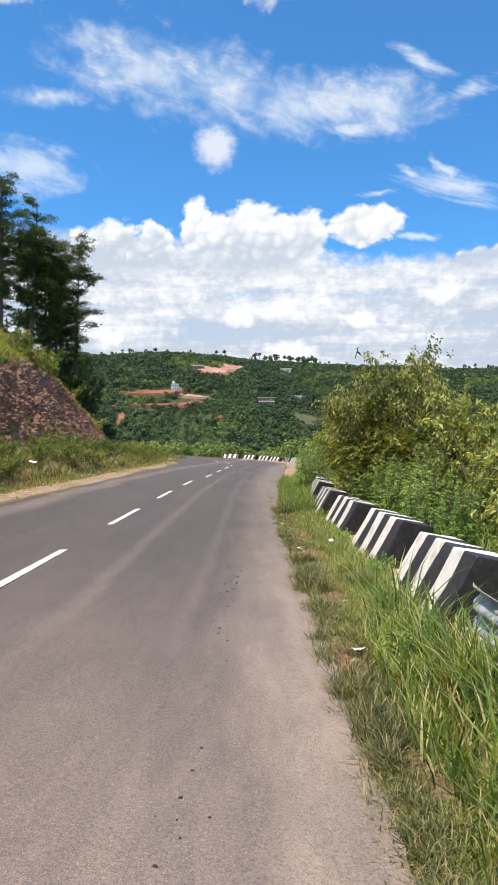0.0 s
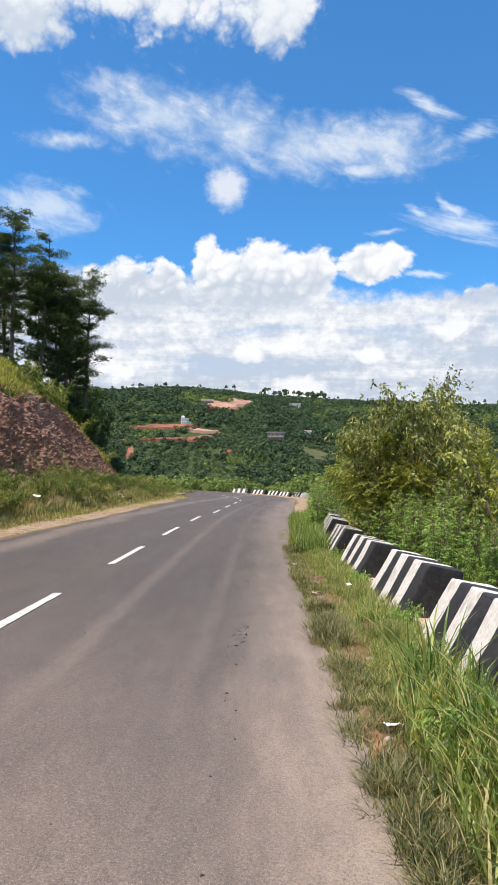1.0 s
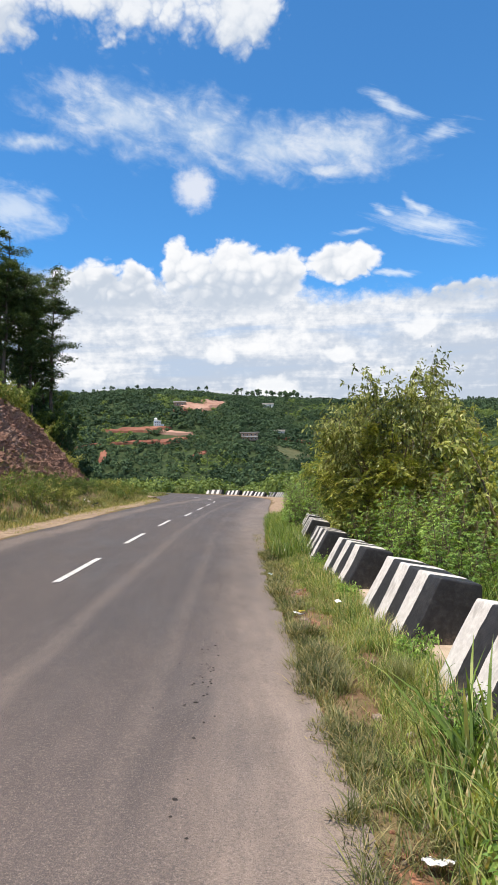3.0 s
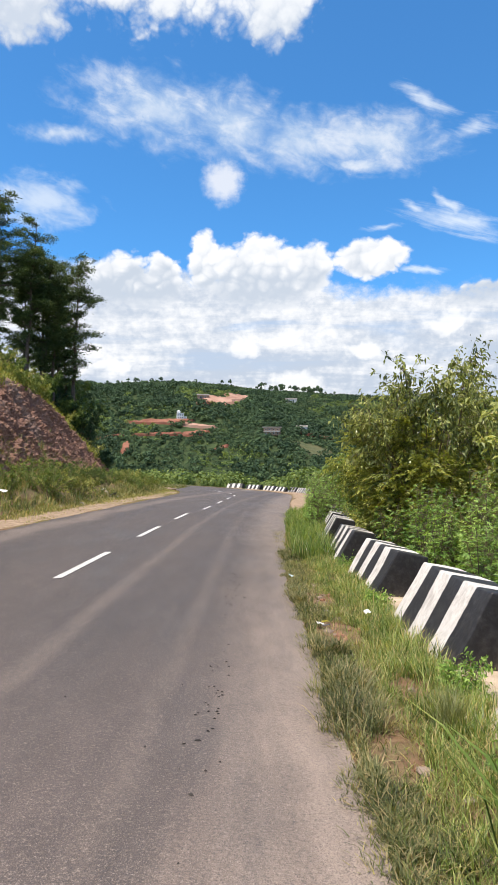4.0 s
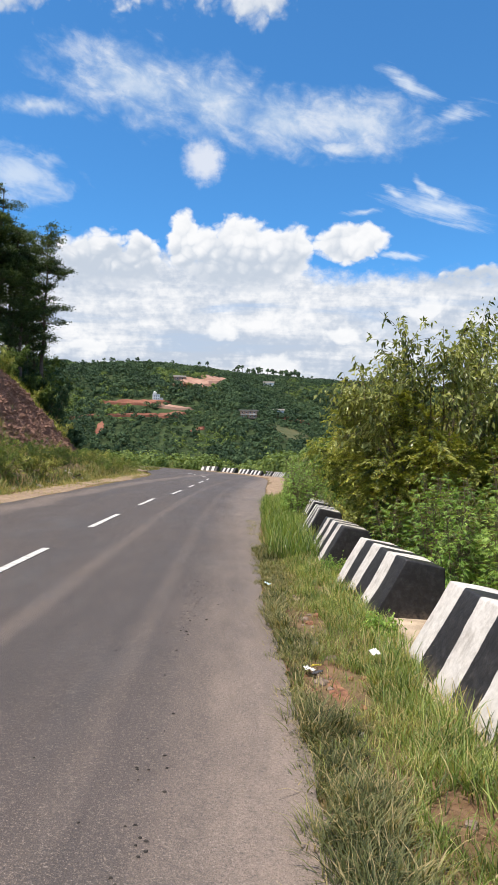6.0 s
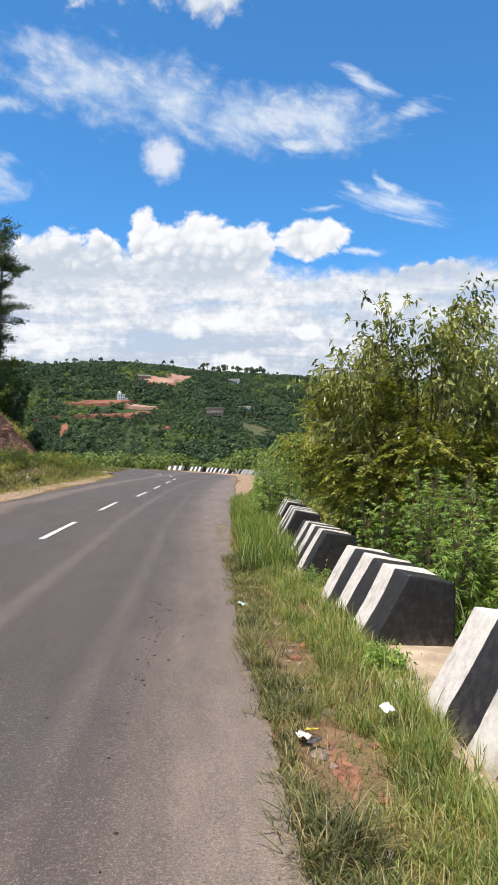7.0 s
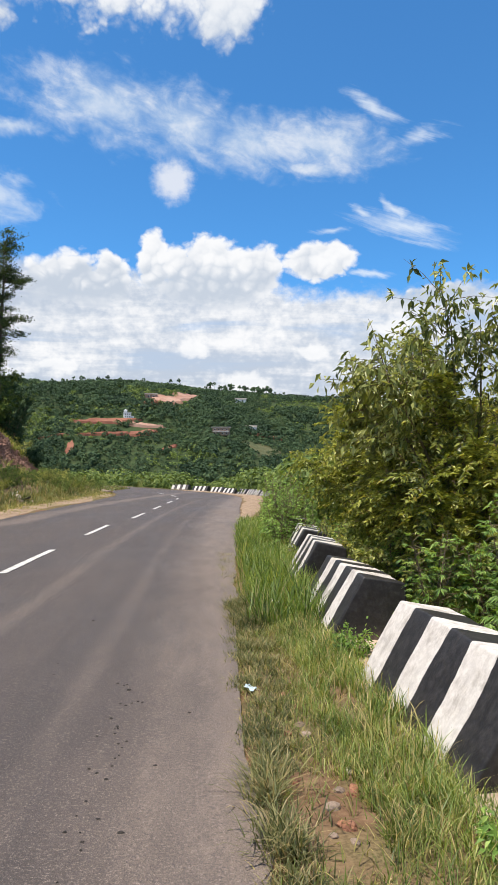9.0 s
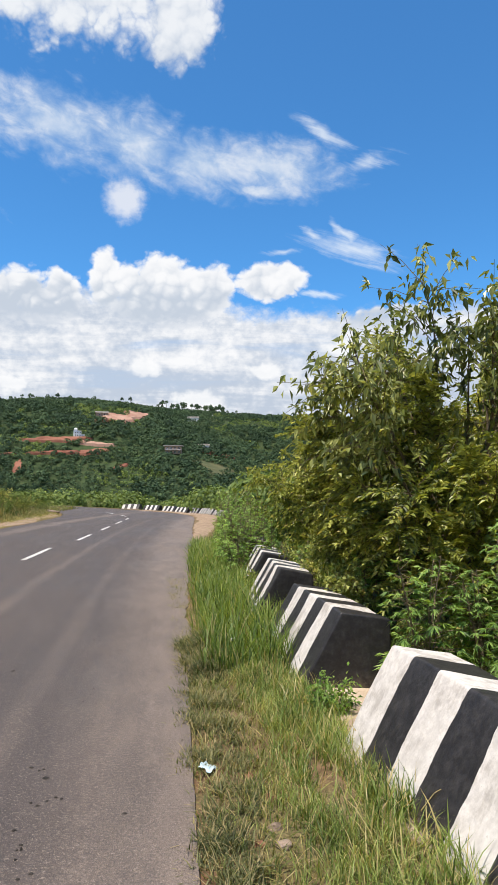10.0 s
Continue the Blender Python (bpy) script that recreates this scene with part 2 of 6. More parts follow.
def mat_asphalt():
    mat, k = material("asphalt")
    p = place_of(k)
    x, y, z = k.split(p)
    # patches of wear, drawn out along the way of travel
    along = k.stretch(p, 1.0, 0.16, 1.0)
    wear = k.noise(along, 0.9, 6.0, 0.6)
    stain = k.noise(k.stretch(p, 1.0, 0.35, 1.0), 0.55, 5.0, 0.6, 0.4)
    grit = k.noise(p, 190.0, 3.0, 0.7)
    stones = k.cells(p, 120.0)
    grey = k.mix(k.ramp(wear, 0.3, 0.7), (0.104, 0.087, 0.081), (0.142, 0.116, 0.106))
    # the grey gets darker along y, from 3.5 to 11 m
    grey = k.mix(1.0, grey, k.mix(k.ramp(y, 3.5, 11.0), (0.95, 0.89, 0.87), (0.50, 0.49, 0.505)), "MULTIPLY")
    # dust: more on the nearest stretch, along the edges and in two thin tracks
    wob = k.m("MULTIPLY", k.m("SUBTRACT", k.noise(k.stretch(p, 0.4, 0.4, 0.4), 0.8, 3.0), 0.5), 0.9)
    xx = k.m("ADD", x, wob)
    bend = k.m("MULTIPLY", k.m("MULTIPLY", k.m("MAXIMUM", k.m("SUBTRACT", y, 18.0), 0.0), k.m("MAXIMUM", k.m("SUBTRACT", y, 18.0), 0.0)), 0.0013)
    xs = k.m("SUBTRACT", xx, bend)
    xt = k.m("SUBTRACT", k.m("ADD", x, k.m("MULTIPLY", wob, 0.12)), bend)
    edge = k.ramp(xs, -0.42, 0.70, 0.0, 0.82)
    track = k.ramp(k.m("ABSOLUTE", k.m("ADD", xt, 1.45)), 0.02, 0.17, 0.18, 0.0)
    track2 = k.ramp(k.m("ABSOLUTE", k.m("ADD", xt, 0.42)), 0.02, 0.15, 0.11, 0.0)
    track3 = k.ramp(k.m("ABSOLUTE", k.m("ADD", xs, 4.8)), 0.1, 0.5, 0.3, 0.0)
    near_dust = k.m("MULTIPLY", k.ramp(k.m("ADD", y, k.m("MULTIPLY", wob, 4.0)), 1.5, 6.5, 0.50, 0.0), k.ramp(xs, -2.2, 0.2, 0.12, 1.0))
    edge = k.m("MULTIPLY", edge, k.ramp(y, 5.5, 14.0, 1.0, 0.52))
    dust = k.m("MAXIMUM", k.m("MAXIMUM", edge, track), k.m("MAXIMUM", k.m("MAXIMUM", near_dust, track2), track3))
    dust = k.m("MULTIPLY", dust, k.ramp(k.noise(k.stretch(p, 1.0, 0.3, 1.0), 4.0, 5.0, 0.65), 0.2, 0.75, 0.55, 1.12))
    col = k.mix(dust, grey, (0.35, 0.272, 0.220))
    col = k.mix(k.ramp(stain, 0.52, 0.70, 0.0, 0.62), col, (0.066, 0.064, 0.068))
    # smudges
    smudge = k.noise(k.stretch(p, 1.0, 0.25, 1.0), 4.5, 6.0, 0.7, 0.5)
    col = k.mix(1.0, col, k.mix(k.ramp(smudge, 0.30, 0.70), (0.84, 0.84, 0.85), (1.11, 1.10, 1.10)), "MULTIPLY")
    # light and dark chippings
    mid = k.noise(p, 72.0, 5.0, 0.75)
    speck = k.m("ADD", k.m("MULTIPLY", grit, 0.5), k.m("MULTIPLY", mid, 0.5))
    col = k.mix(k.ramp(speck, 0.37, 0.52, 0.80, 0.0), col, (0.050, 0.046, 0.046))
    col = k.mix(k.ramp(speck, 0.51, 0.64, 0.0, 0.68), col, (0.38, 0.31, 0.265))
    h = k.m("ADD", k.m("MULTIPLY", stones, 0.6), k.m("MULTIPLY", speck, 0.9))
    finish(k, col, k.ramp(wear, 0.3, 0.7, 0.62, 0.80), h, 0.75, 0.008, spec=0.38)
    return mat


def mat_earth():
    """Ground: soil and trodden dry grass, greener on the slopes."""
    mat, k = material("earth")
    p = place_of(k)
    x, y, z = k.split(p)
    n1, n2, n3 = k.noise(p, 0.9, 5.0, 0.6), k.noise(p, 7.0, 5.0, 0.65), k.noise(p, 60.0, 3.0, 0.6)
    soil = k.mix(k.ramp(n2, 0.3, 0.7), (0.115, 0.063, 0.036), (0.24, 0.150, 0.092))
    dry = k.mix(k.ramp(n3, 0.3, 0.7), (0.080, 0.068, 0.030), (0.20, 0.158, 0.080))
    col = k.mix(k.ramp(n1, 0.40, 0.62), soil, dry)
    n4 = k.noise(p, 0.16, 6.0, 0.7)
    green = k.mix(k.ramp(k.m("ADD", k.m("MULTIPLY", n2, 0.4), k.m("MULTIPLY", n4, 0.6)), 0.38, 0.62), (0.018, 0.034, 0.014), (0.052, 0.078, 0.030))
    xe = k.m("SUBTRACT", x, k.m("MULTIPLY", k.m("MAXIMUM", k.m("SUBTRACT", y, 20.0), 0.0), 0.075))
    far = k.m("MAXIMUM", k.ramp(xe, 2.4, 3.4), k.m("MAXIMUM", k.ramp(y, 74.0, 90.0), k.ramp(x, -8.0, -10.5)))
    col = k.mix(k.m("MULTIPLY", far, k.ramp(n1, 0.25, 0.5, 0.75, 1.0)), col, green)
    finish(k, col, 0.95, k.m("ADD", n2, k.m("MULTIPLY", n3, 0.5)), 0.6, 0.03, spec=0.15)
    return mat


def mat_sand():
    mat, k = material("sandy_gravel")
    p = place_of(k)
    n1, n2, c = k.noise(p, 4.0, 6.0, 0.65), k.noise(p, 28.0, 4.0, 0.7), k.cells(p, 26.0)
    col = k.mix(k.ramp(n1, 0.3, 0.7), (0.20, 0.138, 0.090), (0.37, 0.275, 0.195))
    col = k.mix(k.ramp(n2, 0.5, 0.75, 0.0, 0.6), col, (0.20, 0.13, 0.09))
    finish(k, col, 0.95, k.m("ADD", n2, c), 0.35, 0.015, spec=0.15)
    return mat


def mat_rock():
    """Cut face of weathered, reddish brown shale with paler streaks."""
    mat, k = material("cut_rock")
    p = place_of(k)
    tilt = k.add("ShaderNodeMapping")
    k.link(p, tilt.inputs[0])
    tilt.inputs["Rotation"].default_value = (radians(35), radians(25), 0)
    tilt.inputs["Scale"].default_value = (1.0, 0.35, 2.6)
    n1, n2, n3 = k.noise(tilt.outputs[0], 2.6, 8.0, 0.70), k.noise(tilt.outputs[0], 13.0, 7.0, 0.75, 0.8), k.noise(p, 0.25, 3.0)
    n4 = k.noise(p, 14.0, 5.0, 0.7)
    col = k.mix(k.ramp(k.m("ADD", k.m("MULTIPLY", n2, 0.65), k.m("MULTIPLY", n4, 0.35)), 0.30, 0.70), (0.120, 0.060, 0.045), (0.41, 0.235, 0.170))
    col = k.mix(k.ramp(n1, 0.54, 0.74, 0.0, 0.45), col, (0.42, 0.235, 0.160))
    col = k.mix(k.ramp(n3, 0.50, 0.66, 0.0, 0.5), col, (0.34, 0.25, 0.20))
    finish(k, col, 0.92, k.m("ADD", k.m("MULTIPLY", n1, 1.5), k.m("ADD", n2, k.m("MULTIPLY", n4, 0.4))), 1.0, 0.10, spec=0.2)
    return mat


def mat_stripes(name, first_white, count, length):
    """Hand-painted black and white bands across a concrete block, with worn edges and grime."""
    mat, k = material(name)
    o = k.add("ShaderNodeTexCoord").outputs["Object"]
    x, y, z = k.split(o)
    p = place_of(k)
    wob = k.m("MULTIPLY", k.m("SUBTRACT", k.noise(p, 9.0, 4.0), 0.5), 0.035)
    band = k.m("DIVIDE", k.m("ADD", k.m("ADD", y, length / 2), wob), length / count)
    band = k.m("MINIMUM", k.m("MAXIMUM", band, 0.05), count - 0.05)
    odd = k.m("MODULO", k.m("FLOOR", k.m("ADD", band, 20.0 + (0 if first_white else 1))), 2.0)
    g1, g2, g3 = k.noise(p, 2.2, 6.0, 0.65), k.noise(p, 16.0, 5.0, 0.7), k.noise(k.stretch(p, 1.0, 1.0, 0.25), 11.0, 5.0, 0.7)
    white = k.mix(k.ramp(g2, 0.3, 0.72), (0.50, 0.47, 0.445), (0.66, 0.625, 0.595))
    white = k.mix(k.ramp(k.m("MULTIPLY", g1, g3), 0.23, 0.36, 0.0, 0.62), white, (0.30, 0.27, 0.245))
    white = k.mix(k.ramp(g2, 0.66, 0.74, 0.0, 0.7), white, (0.20, 0.19, 0.185))
    black = k.mix(k.ramp(g2, 0.35, 0.75), (0.016, 0.015, 0.016), (0.042, 0.039, 0.040))
    black = k.mix(k.ramp(g2, 0.62, 0.80, 0.0, 0.35), black, (0.12, 0.115, 0.11))
    # splashed earth along the foot
    low = k.m("MULTIPLY", k.ramp(z, 0.02, 0.20, 1.0, 0.0), k.ramp(g2, 0.35, 0.65))
    col = k.mix(k.m("MULTIPLY", low, 0.55), k.mix(odd, white, black), (0.28, 0.21, 0.15))
    finish(k, col, k.ramp(odd, 0.0, 1.0, 0.75, 0.5), k.m("ADD", g2, g1), 0.35, 0.012, spec=0.4)
    return mat


ASPHALT, EARTH, SAND, ROCK = mat_asphalt(), mat_earth(), mat_sand(), mat_rock()
LINE = mat_plain("worn_road_paint", (0.34, 0.32, 0.30), (0.70, 0.69, 0.67), 12, 0.7, 0.2, 0.003, fine=120)
CONCRETE = mat_plain("dusty_concrete", (0.27, 0.205, 0.145), (0.54, 0.43, 0.325), 3, 0.9, 0.5, 0.01)
STEEL = mat_plain("dull_galvanised_steel", (0.38, 0.40, 0.41), (0.62, 0.64, 0.65), 5, 0.45, 0.15, 0.004, metal=0.6)
BARK = mat_plain("bark", (0.055, 0.042, 0.033), (0.16, 0.125, 0.10), 9, 0.95, 0.8, 0.02)
TWIG = mat_plain("twig_bark", (0.10, 0.075, 0.045), (0.22, 0.17, 0.10), 20, 0.9, 0.4, 0.004)
STONE = mat_plain("field_stone", (0.16, 0.115, 0.085), (0.33, 0.25, 0.195), 4, 0.9, 0.8, 0.03)
PALE_STONE = mat_plain("pale_stone", (0.30, 0.24, 0.19), (0.52, 0.44, 0.37), 8, 0.9, 0.5, 0.01)
RED_SOIL = mat_plain("red_soil", (0.125, 0.055, 0.032), (0.36, 0.170, 0.100), 14, 0.95, 0.7, 0.02)
TAR = mat_plain("dried_tar", (0.016, 0.014, 0.013), (0.05, 0.042, 0.036), 30, 0.85, 0.5, 0.004)


# ---------------- shapes ----------------
def build(name, verts, faces, mats, parent=None, label="", smooth=False):
    """One mesh object from vertices and faces (a list, or arrays of faces with the same number of corners)."""
    me = bpy.data.meshes.new(name)
    if isinstance(faces, list) and not (faces and isinstance(faces[0], np.ndarray)):
        me.from_pydata(np.asarray(verts).tolist(), [], faces)
    else:
        groups = faces if isinstance(faces, list) else [faces]
        v = np.asarray(verts, dtype=np.float32)
        loops = np.concatenate([g.ravel() for g in groups]).astype(np.int32)
        sizes = np.concatenate([np.full(len(g), g.shape[1], dtype=np.int32) for g in groups])
        me.vertices.add(len(v))
        me.vertices.foreach_set("co", v.ravel())
        me.loops.add(len(loops))
        me.loops.foreach_set("vertex_index", loops)
        me.polygons.add(len(sizes))
        me.polygons.foreach_set("loop_start", np.r_[0, np.cumsum(sizes)[:-1]].astype(np.int32))
        me.update(calc_edges=True)
    for m in mats if isinstance(mats, (list, tuple)) else [mats]:
        me.materials.append(m)
    me.polygons.foreach_set("use_smooth", [bool(smooth)] * len(me.polygons))
    me.update()
    ob = new(name, me)
    if parent is not None:
        ob.parent = parent
    if label:
        tagged(ob, label)
    return ob


def part(name, bm, mat, parent, label="", smooth=False):
    me = bpy.data.meshes.new(name)
    bm.to_mesh(me)
    bm.free()
    for m in mat if isinstance(mat, (list, tuple)) else [mat]:
        me.materials.append(m)
    if smooth:
        me.polygons.foreach_set("use_smooth", [True] * len(me.polygons))
    ob = new(name, me)
    ob.parent = parent
    if label:
        tagged(ob, label)
    return ob


def thing(name, m, label, category, group="", kind=""):
    ob = new(name)
    ob.empty_display_size = 0.1
    ob.matrix_world = m
    return tagged(ob, label, category, group, kind)


def box_bm(w, d, h, bevel=0.01, at=(0, 0, 0)):
    """A bevelled box that stands on at."""
    bm = bmesh.new()
    bmesh.ops.create_cube(bm, size=1.0, matrix=Matrix.Translation((at[0], at[1], at[2] + h / 2)) @ Matrix.Diagonal((w, d, h, 1)))
    if bevel:
        bmesh.ops.bevel(bm, geom=bm.edges[:], offset=bevel, segments=2, affect="EDGES", profile=0.7)
    return bm


def hash01(i, j, seed):
    v = np.sin(i * 127.1 + j * 311.7 + seed * 74.7) * 43758.5453
    return v - np.floor(v)


def vnoise(x, y, seed=0):
    """Smooth value noise, -1 to 1, unit cells."""
    x, y = np.asarray(x, float), np.asarray(y, float)
    i, j = np.floor(x), np.floor(y)
    u, v = x - i, y - j
    u, v = u * u * (3 - 2 * u), v * v * (3 - 2 * v)
    a, b, c, d = hash01(i, j, seed), hash01(i + 1, j, seed), hash01(i, j + 1, seed), hash01(i + 1, j + 1, seed)
    return 2 * (a + (b - a) * u + (c - a) * v + (a - b - c + d) * u * v) - 1


def fbm(x, y, seed=0, octaves=4):
    out, amp, f = 0.0, 0.5, 1.0
    for o in range(octaves):
        out = out + amp * vnoise(x * f, y * f, seed + 13 * o)
        amp, f = amp * 0.5, f * 2.03
    return out


def smooth(v, lo, hi):
    t = np.clip((np.asarray(v, float) - lo) / (hi - lo), 0, 1)
    return t * t * (3 - 2 * t)


def line(y, pts):
    return np.interp(y, [p[0] for p in pts], [p[1] for p in pts])


# ---------------- the lie of the land ----------------
BANK = 0.0515  # the carriageway falls towards the valley
LEFT_EDGE = [(-5.2, -40), (-5.2, 0), (-5.2, 14), (-5.2, 22), (-5.15, 35), (-5.1, 45), (-5.3, 52), (-6.4, 59), (-9.0, 65), (-14, 69.5), (-22, 73), (-40, 76), (-70, 76)]
RIGHT_EDGE = [(0.70, -40), (0.70, 0), (0.70, 14), (0.98, 22), (1.65, 33), (2.2, 44), (2.85, 54), (3.2, 61), (3.0, 67.5), (0.9, 74.2), (-5, 79.5), (-24, 84.5), (-70, 86)]


def curve(pts, n):
    """A smooth line through points (Catmull-Rom), n steps between each two."""
    p = np.array([pts[0]] + list(pts) + [pts[-1]], float)
    out = []
    for a in range(1, len(p) - 2):
        for t in np.arange(n) / n:
            m0, m1 = (p[a + 1] - p[a - 1]) / 2, (p[a + 2] - p[a]) / 2
            out.append((2 * t**3 - 3 * t**2 + 1) * p[a] + (t**3 - 2 * t**2 + t) * m0 + (-2 * t**3 + 3 * t**2) * p[a + 1] + (t**3 - t**2) * m1)
    out.append(p[-2])
    return np.array(out)


EDGE_L, EDGE_R = curve(LEFT_EDGE, 14), curve(RIGHT_EDGE, 14)
# the asphalt is broken back a little along the nearer verge
EDGE_R[:, 0] += np.interp(EDGE_R[:, 1], [0, 3, 6.5, 7.5, 9.5, 12, 16, 20], [0, 0.01, -0.03, 0.0, -0.02, -0.07, 0.0, 0.0])


def off_line(x, y, pts):
    """Distance from a line, and whether the point lies to its right, seen along it."""
    x, y = np.asarray(x, float).ravel(), np.asarray(y, float).ravel()
    a, d = pts[:-1], np.diff(pts, axis=0)
    ll = (d**2).sum(1) + 1e-9
    best, side = np.empty(x.shape), np.empty(x.shape)
    for k in range(0, len(x), 4000):
        px, py = x[k : k + 4000, None] - a[None, :, 0], y[k : k + 4000, None] - a[None, :, 1]
        t = np.clip((px * d[:, 0] + py * d[:, 1]) / ll, 0, 1)
        r = (px - t * d[:, 0]) ** 2 + (py - t * d[:, 1]) ** 2
        i = r.argmin(1)
        n = np.arange(len(i))
        best[k : k + 4000] = np.sqrt(r[n, i])
        side[k : k + 4000] = px[n, i] * d[i, 1] - py[n, i] * d[i, 0]
    return best, side > 0


def road_z(x):
    return -BANK * np.clip(x, -9.0, 3.2)


def toe_x(y):
    return -7.9 - 0.108 * np.maximum(np.asarray(y, float) - 20, 0)


CUT = [(-60, 4.6), (33, 4.7), (45, 5.6), (52, 4.9), (58, 3.3), (64, 2.0), (67, 0.8), (71, 0.0)]
CREST = [(-60, 3.2), (42, 3.0), (52, 2.9), (60, 2.2), (70, 0.6), (85, 0.0)]
VERGE = [(-60, 0.75), (40, 0.75), (54, 0.45), (64, 0.25), (72, 0.05), (80, 0.0)]
RIDGE = [(-900, 150), (-420, 120), (-260, 96), (-140, 85), (-60, 86), (-30, 85.5), (10, 82), (60, 79), (90, 77), (170, 74), (300, 72), (520, 84), (900, 115)]


def far_hill(x, y):
    """The wooded hill across the valley."""
    crest = line(x, RIDGE)
    foot = 250 + 0.10 * np.abs(x)
    top = 640 + 20 * np.sin(x / 70.0)
    t = np.clip((y - foot) / (top - foot), 0, 1)
    rise = -42 + (crest + 42) * (0.25 * t + 0.75 * t * t * (3 - 2 * t)) ** 0.92
    folds = 9.0 * fbm(x / 85.0 + 3.3, y / 120.0, 5, 4) * np.sin(np.pi * np.clip(t, 0, 1)) + 5.0 * np.sin(x / 33.0 + y / 60.0) * np.sin(np.pi * t)
    beyond = -0.25 * np.maximum(y - top, 0)
    return np.maximum(rise + folds + beyond, -60)


def land_z(x, y):
    """Height of the ground."""
    x, y = np.broadcast_arrays(np.asarray(x, float), np.asarray(y, float))
    shape = x.shape
    x, y = x.ravel(), y.ravel()
    dr, out_r = off_line(x, y, EDGE_R)
    dl, right_l = off_line(x, y, EDGE_L)
    outer, inner = np.where(out_r, dr, 0.0), np.where(right_l, 0.0, dl)
    z = road_z(x) - 0.03
    # valley side
    fall = np.maximum(outer - 2.3, 0)
    drop = 0.42 * fall * smooth(fall, 0, 2.5)
    valley = z + 0.032 * smooth(outer, 0.0, 0.12) + 0.03 * smooth(outer, 0.2, 0.9) - np.minimum(drop, 45 + 0.02 * fall)
    valley = valley + 0.05 * fbm(x * 1.3, y * 1.3, 2) * smooth(outer, 0.3, 1.2) + 1.6 * fbm(x / 9, y / 9, 8) * smooth(fall, 2, 14)
    mix = smooth(y, 150, 270)
    valley = valley * (1 - mix) + far_hill(x, y) * mix
    # hill side
    ye = y + 1.15 * np.minimum(x + 14.5, 0) * smooth(y, 40, 60)
    inside = toe_x(ye) - x
    hc, crest = line(ye, CUT), line(ye, CREST)
    run = 0.56 * hc + 0.05
    verge = line(y, VERGE) * smooth(inner, 1.5, 3.6)
    cut = hc * np.clip((inside - 0.25) / run, 0, 1)
    above = crest * smooth(inside - run, -0.4, 4.4) + 0.10 * np.clip(inside - run - 4.0, 0, 40)
    above = above * line(ye, [(-60, 1), (60, 1), (85, 0.1)])
    hill = z + 0.02 * smooth(inner, 0.1, 0.6) + verge + cut + above + 0.06 * fbm(x * 1.1, y * 1.1, 4) * smooth(inner, 0.6, 2.0)
    out = np.where(out_r, valley, np.where(~right_l, hill, z))
    return out.reshape(shape)


def at_land(x, y, dz=0.0):
    return Vector((x, y, float(land_z(x, y)) + dz))


def grid_sheet(name, xs, ys, heights, mat, **tags):
    nx, ny = len(xs), len(ys)
    X, Y = np.meshgrid(xs, ys)
    v = np.stack([X.ravel(), Y.ravel(), heights.ravel()], 1)
    i = np.arange(nx * ny).reshape(ny, nx)
    f = np.stack([i[:-1, :-1], i[:-1, 1:], i[1:, 1:], i[1:, :-1]], -1).reshape(-1, 4)
    return tagged(build(name, v, f, mat, smooth=True), **tags)


def make_ground():
    xs = np.r_[-3000, -1500, np.arange(-900, -200, 50), np.arange(-200, -60, 10), np.arange(-60, -20, 2), np.arange(-20, 0.3, 0.4), np.arange(0.3, 2.9, 0.1), np.arange(2.9, 8, 0.4), np.arange(8, 30, 1.5), np.arange(30, 200, 10), np.arange(200, 901, 50), 1500, 3000]
    ys = np.r_[-600, -200, np.arange(-60, -4, 4), np.arange(-4, 34, 0.4), np.arange(34, 100, 1.0), np.arange(100, 240, 6), np.arange(240, 720, 10), np.arange(720, 1000, 40), 1500, 2500, 4500]
    X, Y = np.meshgrid(xs, ys)
    grid_sheet("ground", xs, ys, land_z(X, Y), EARTH, label="sloping ground of soil, dry grass and green hillside", category="ground", kind="structure")


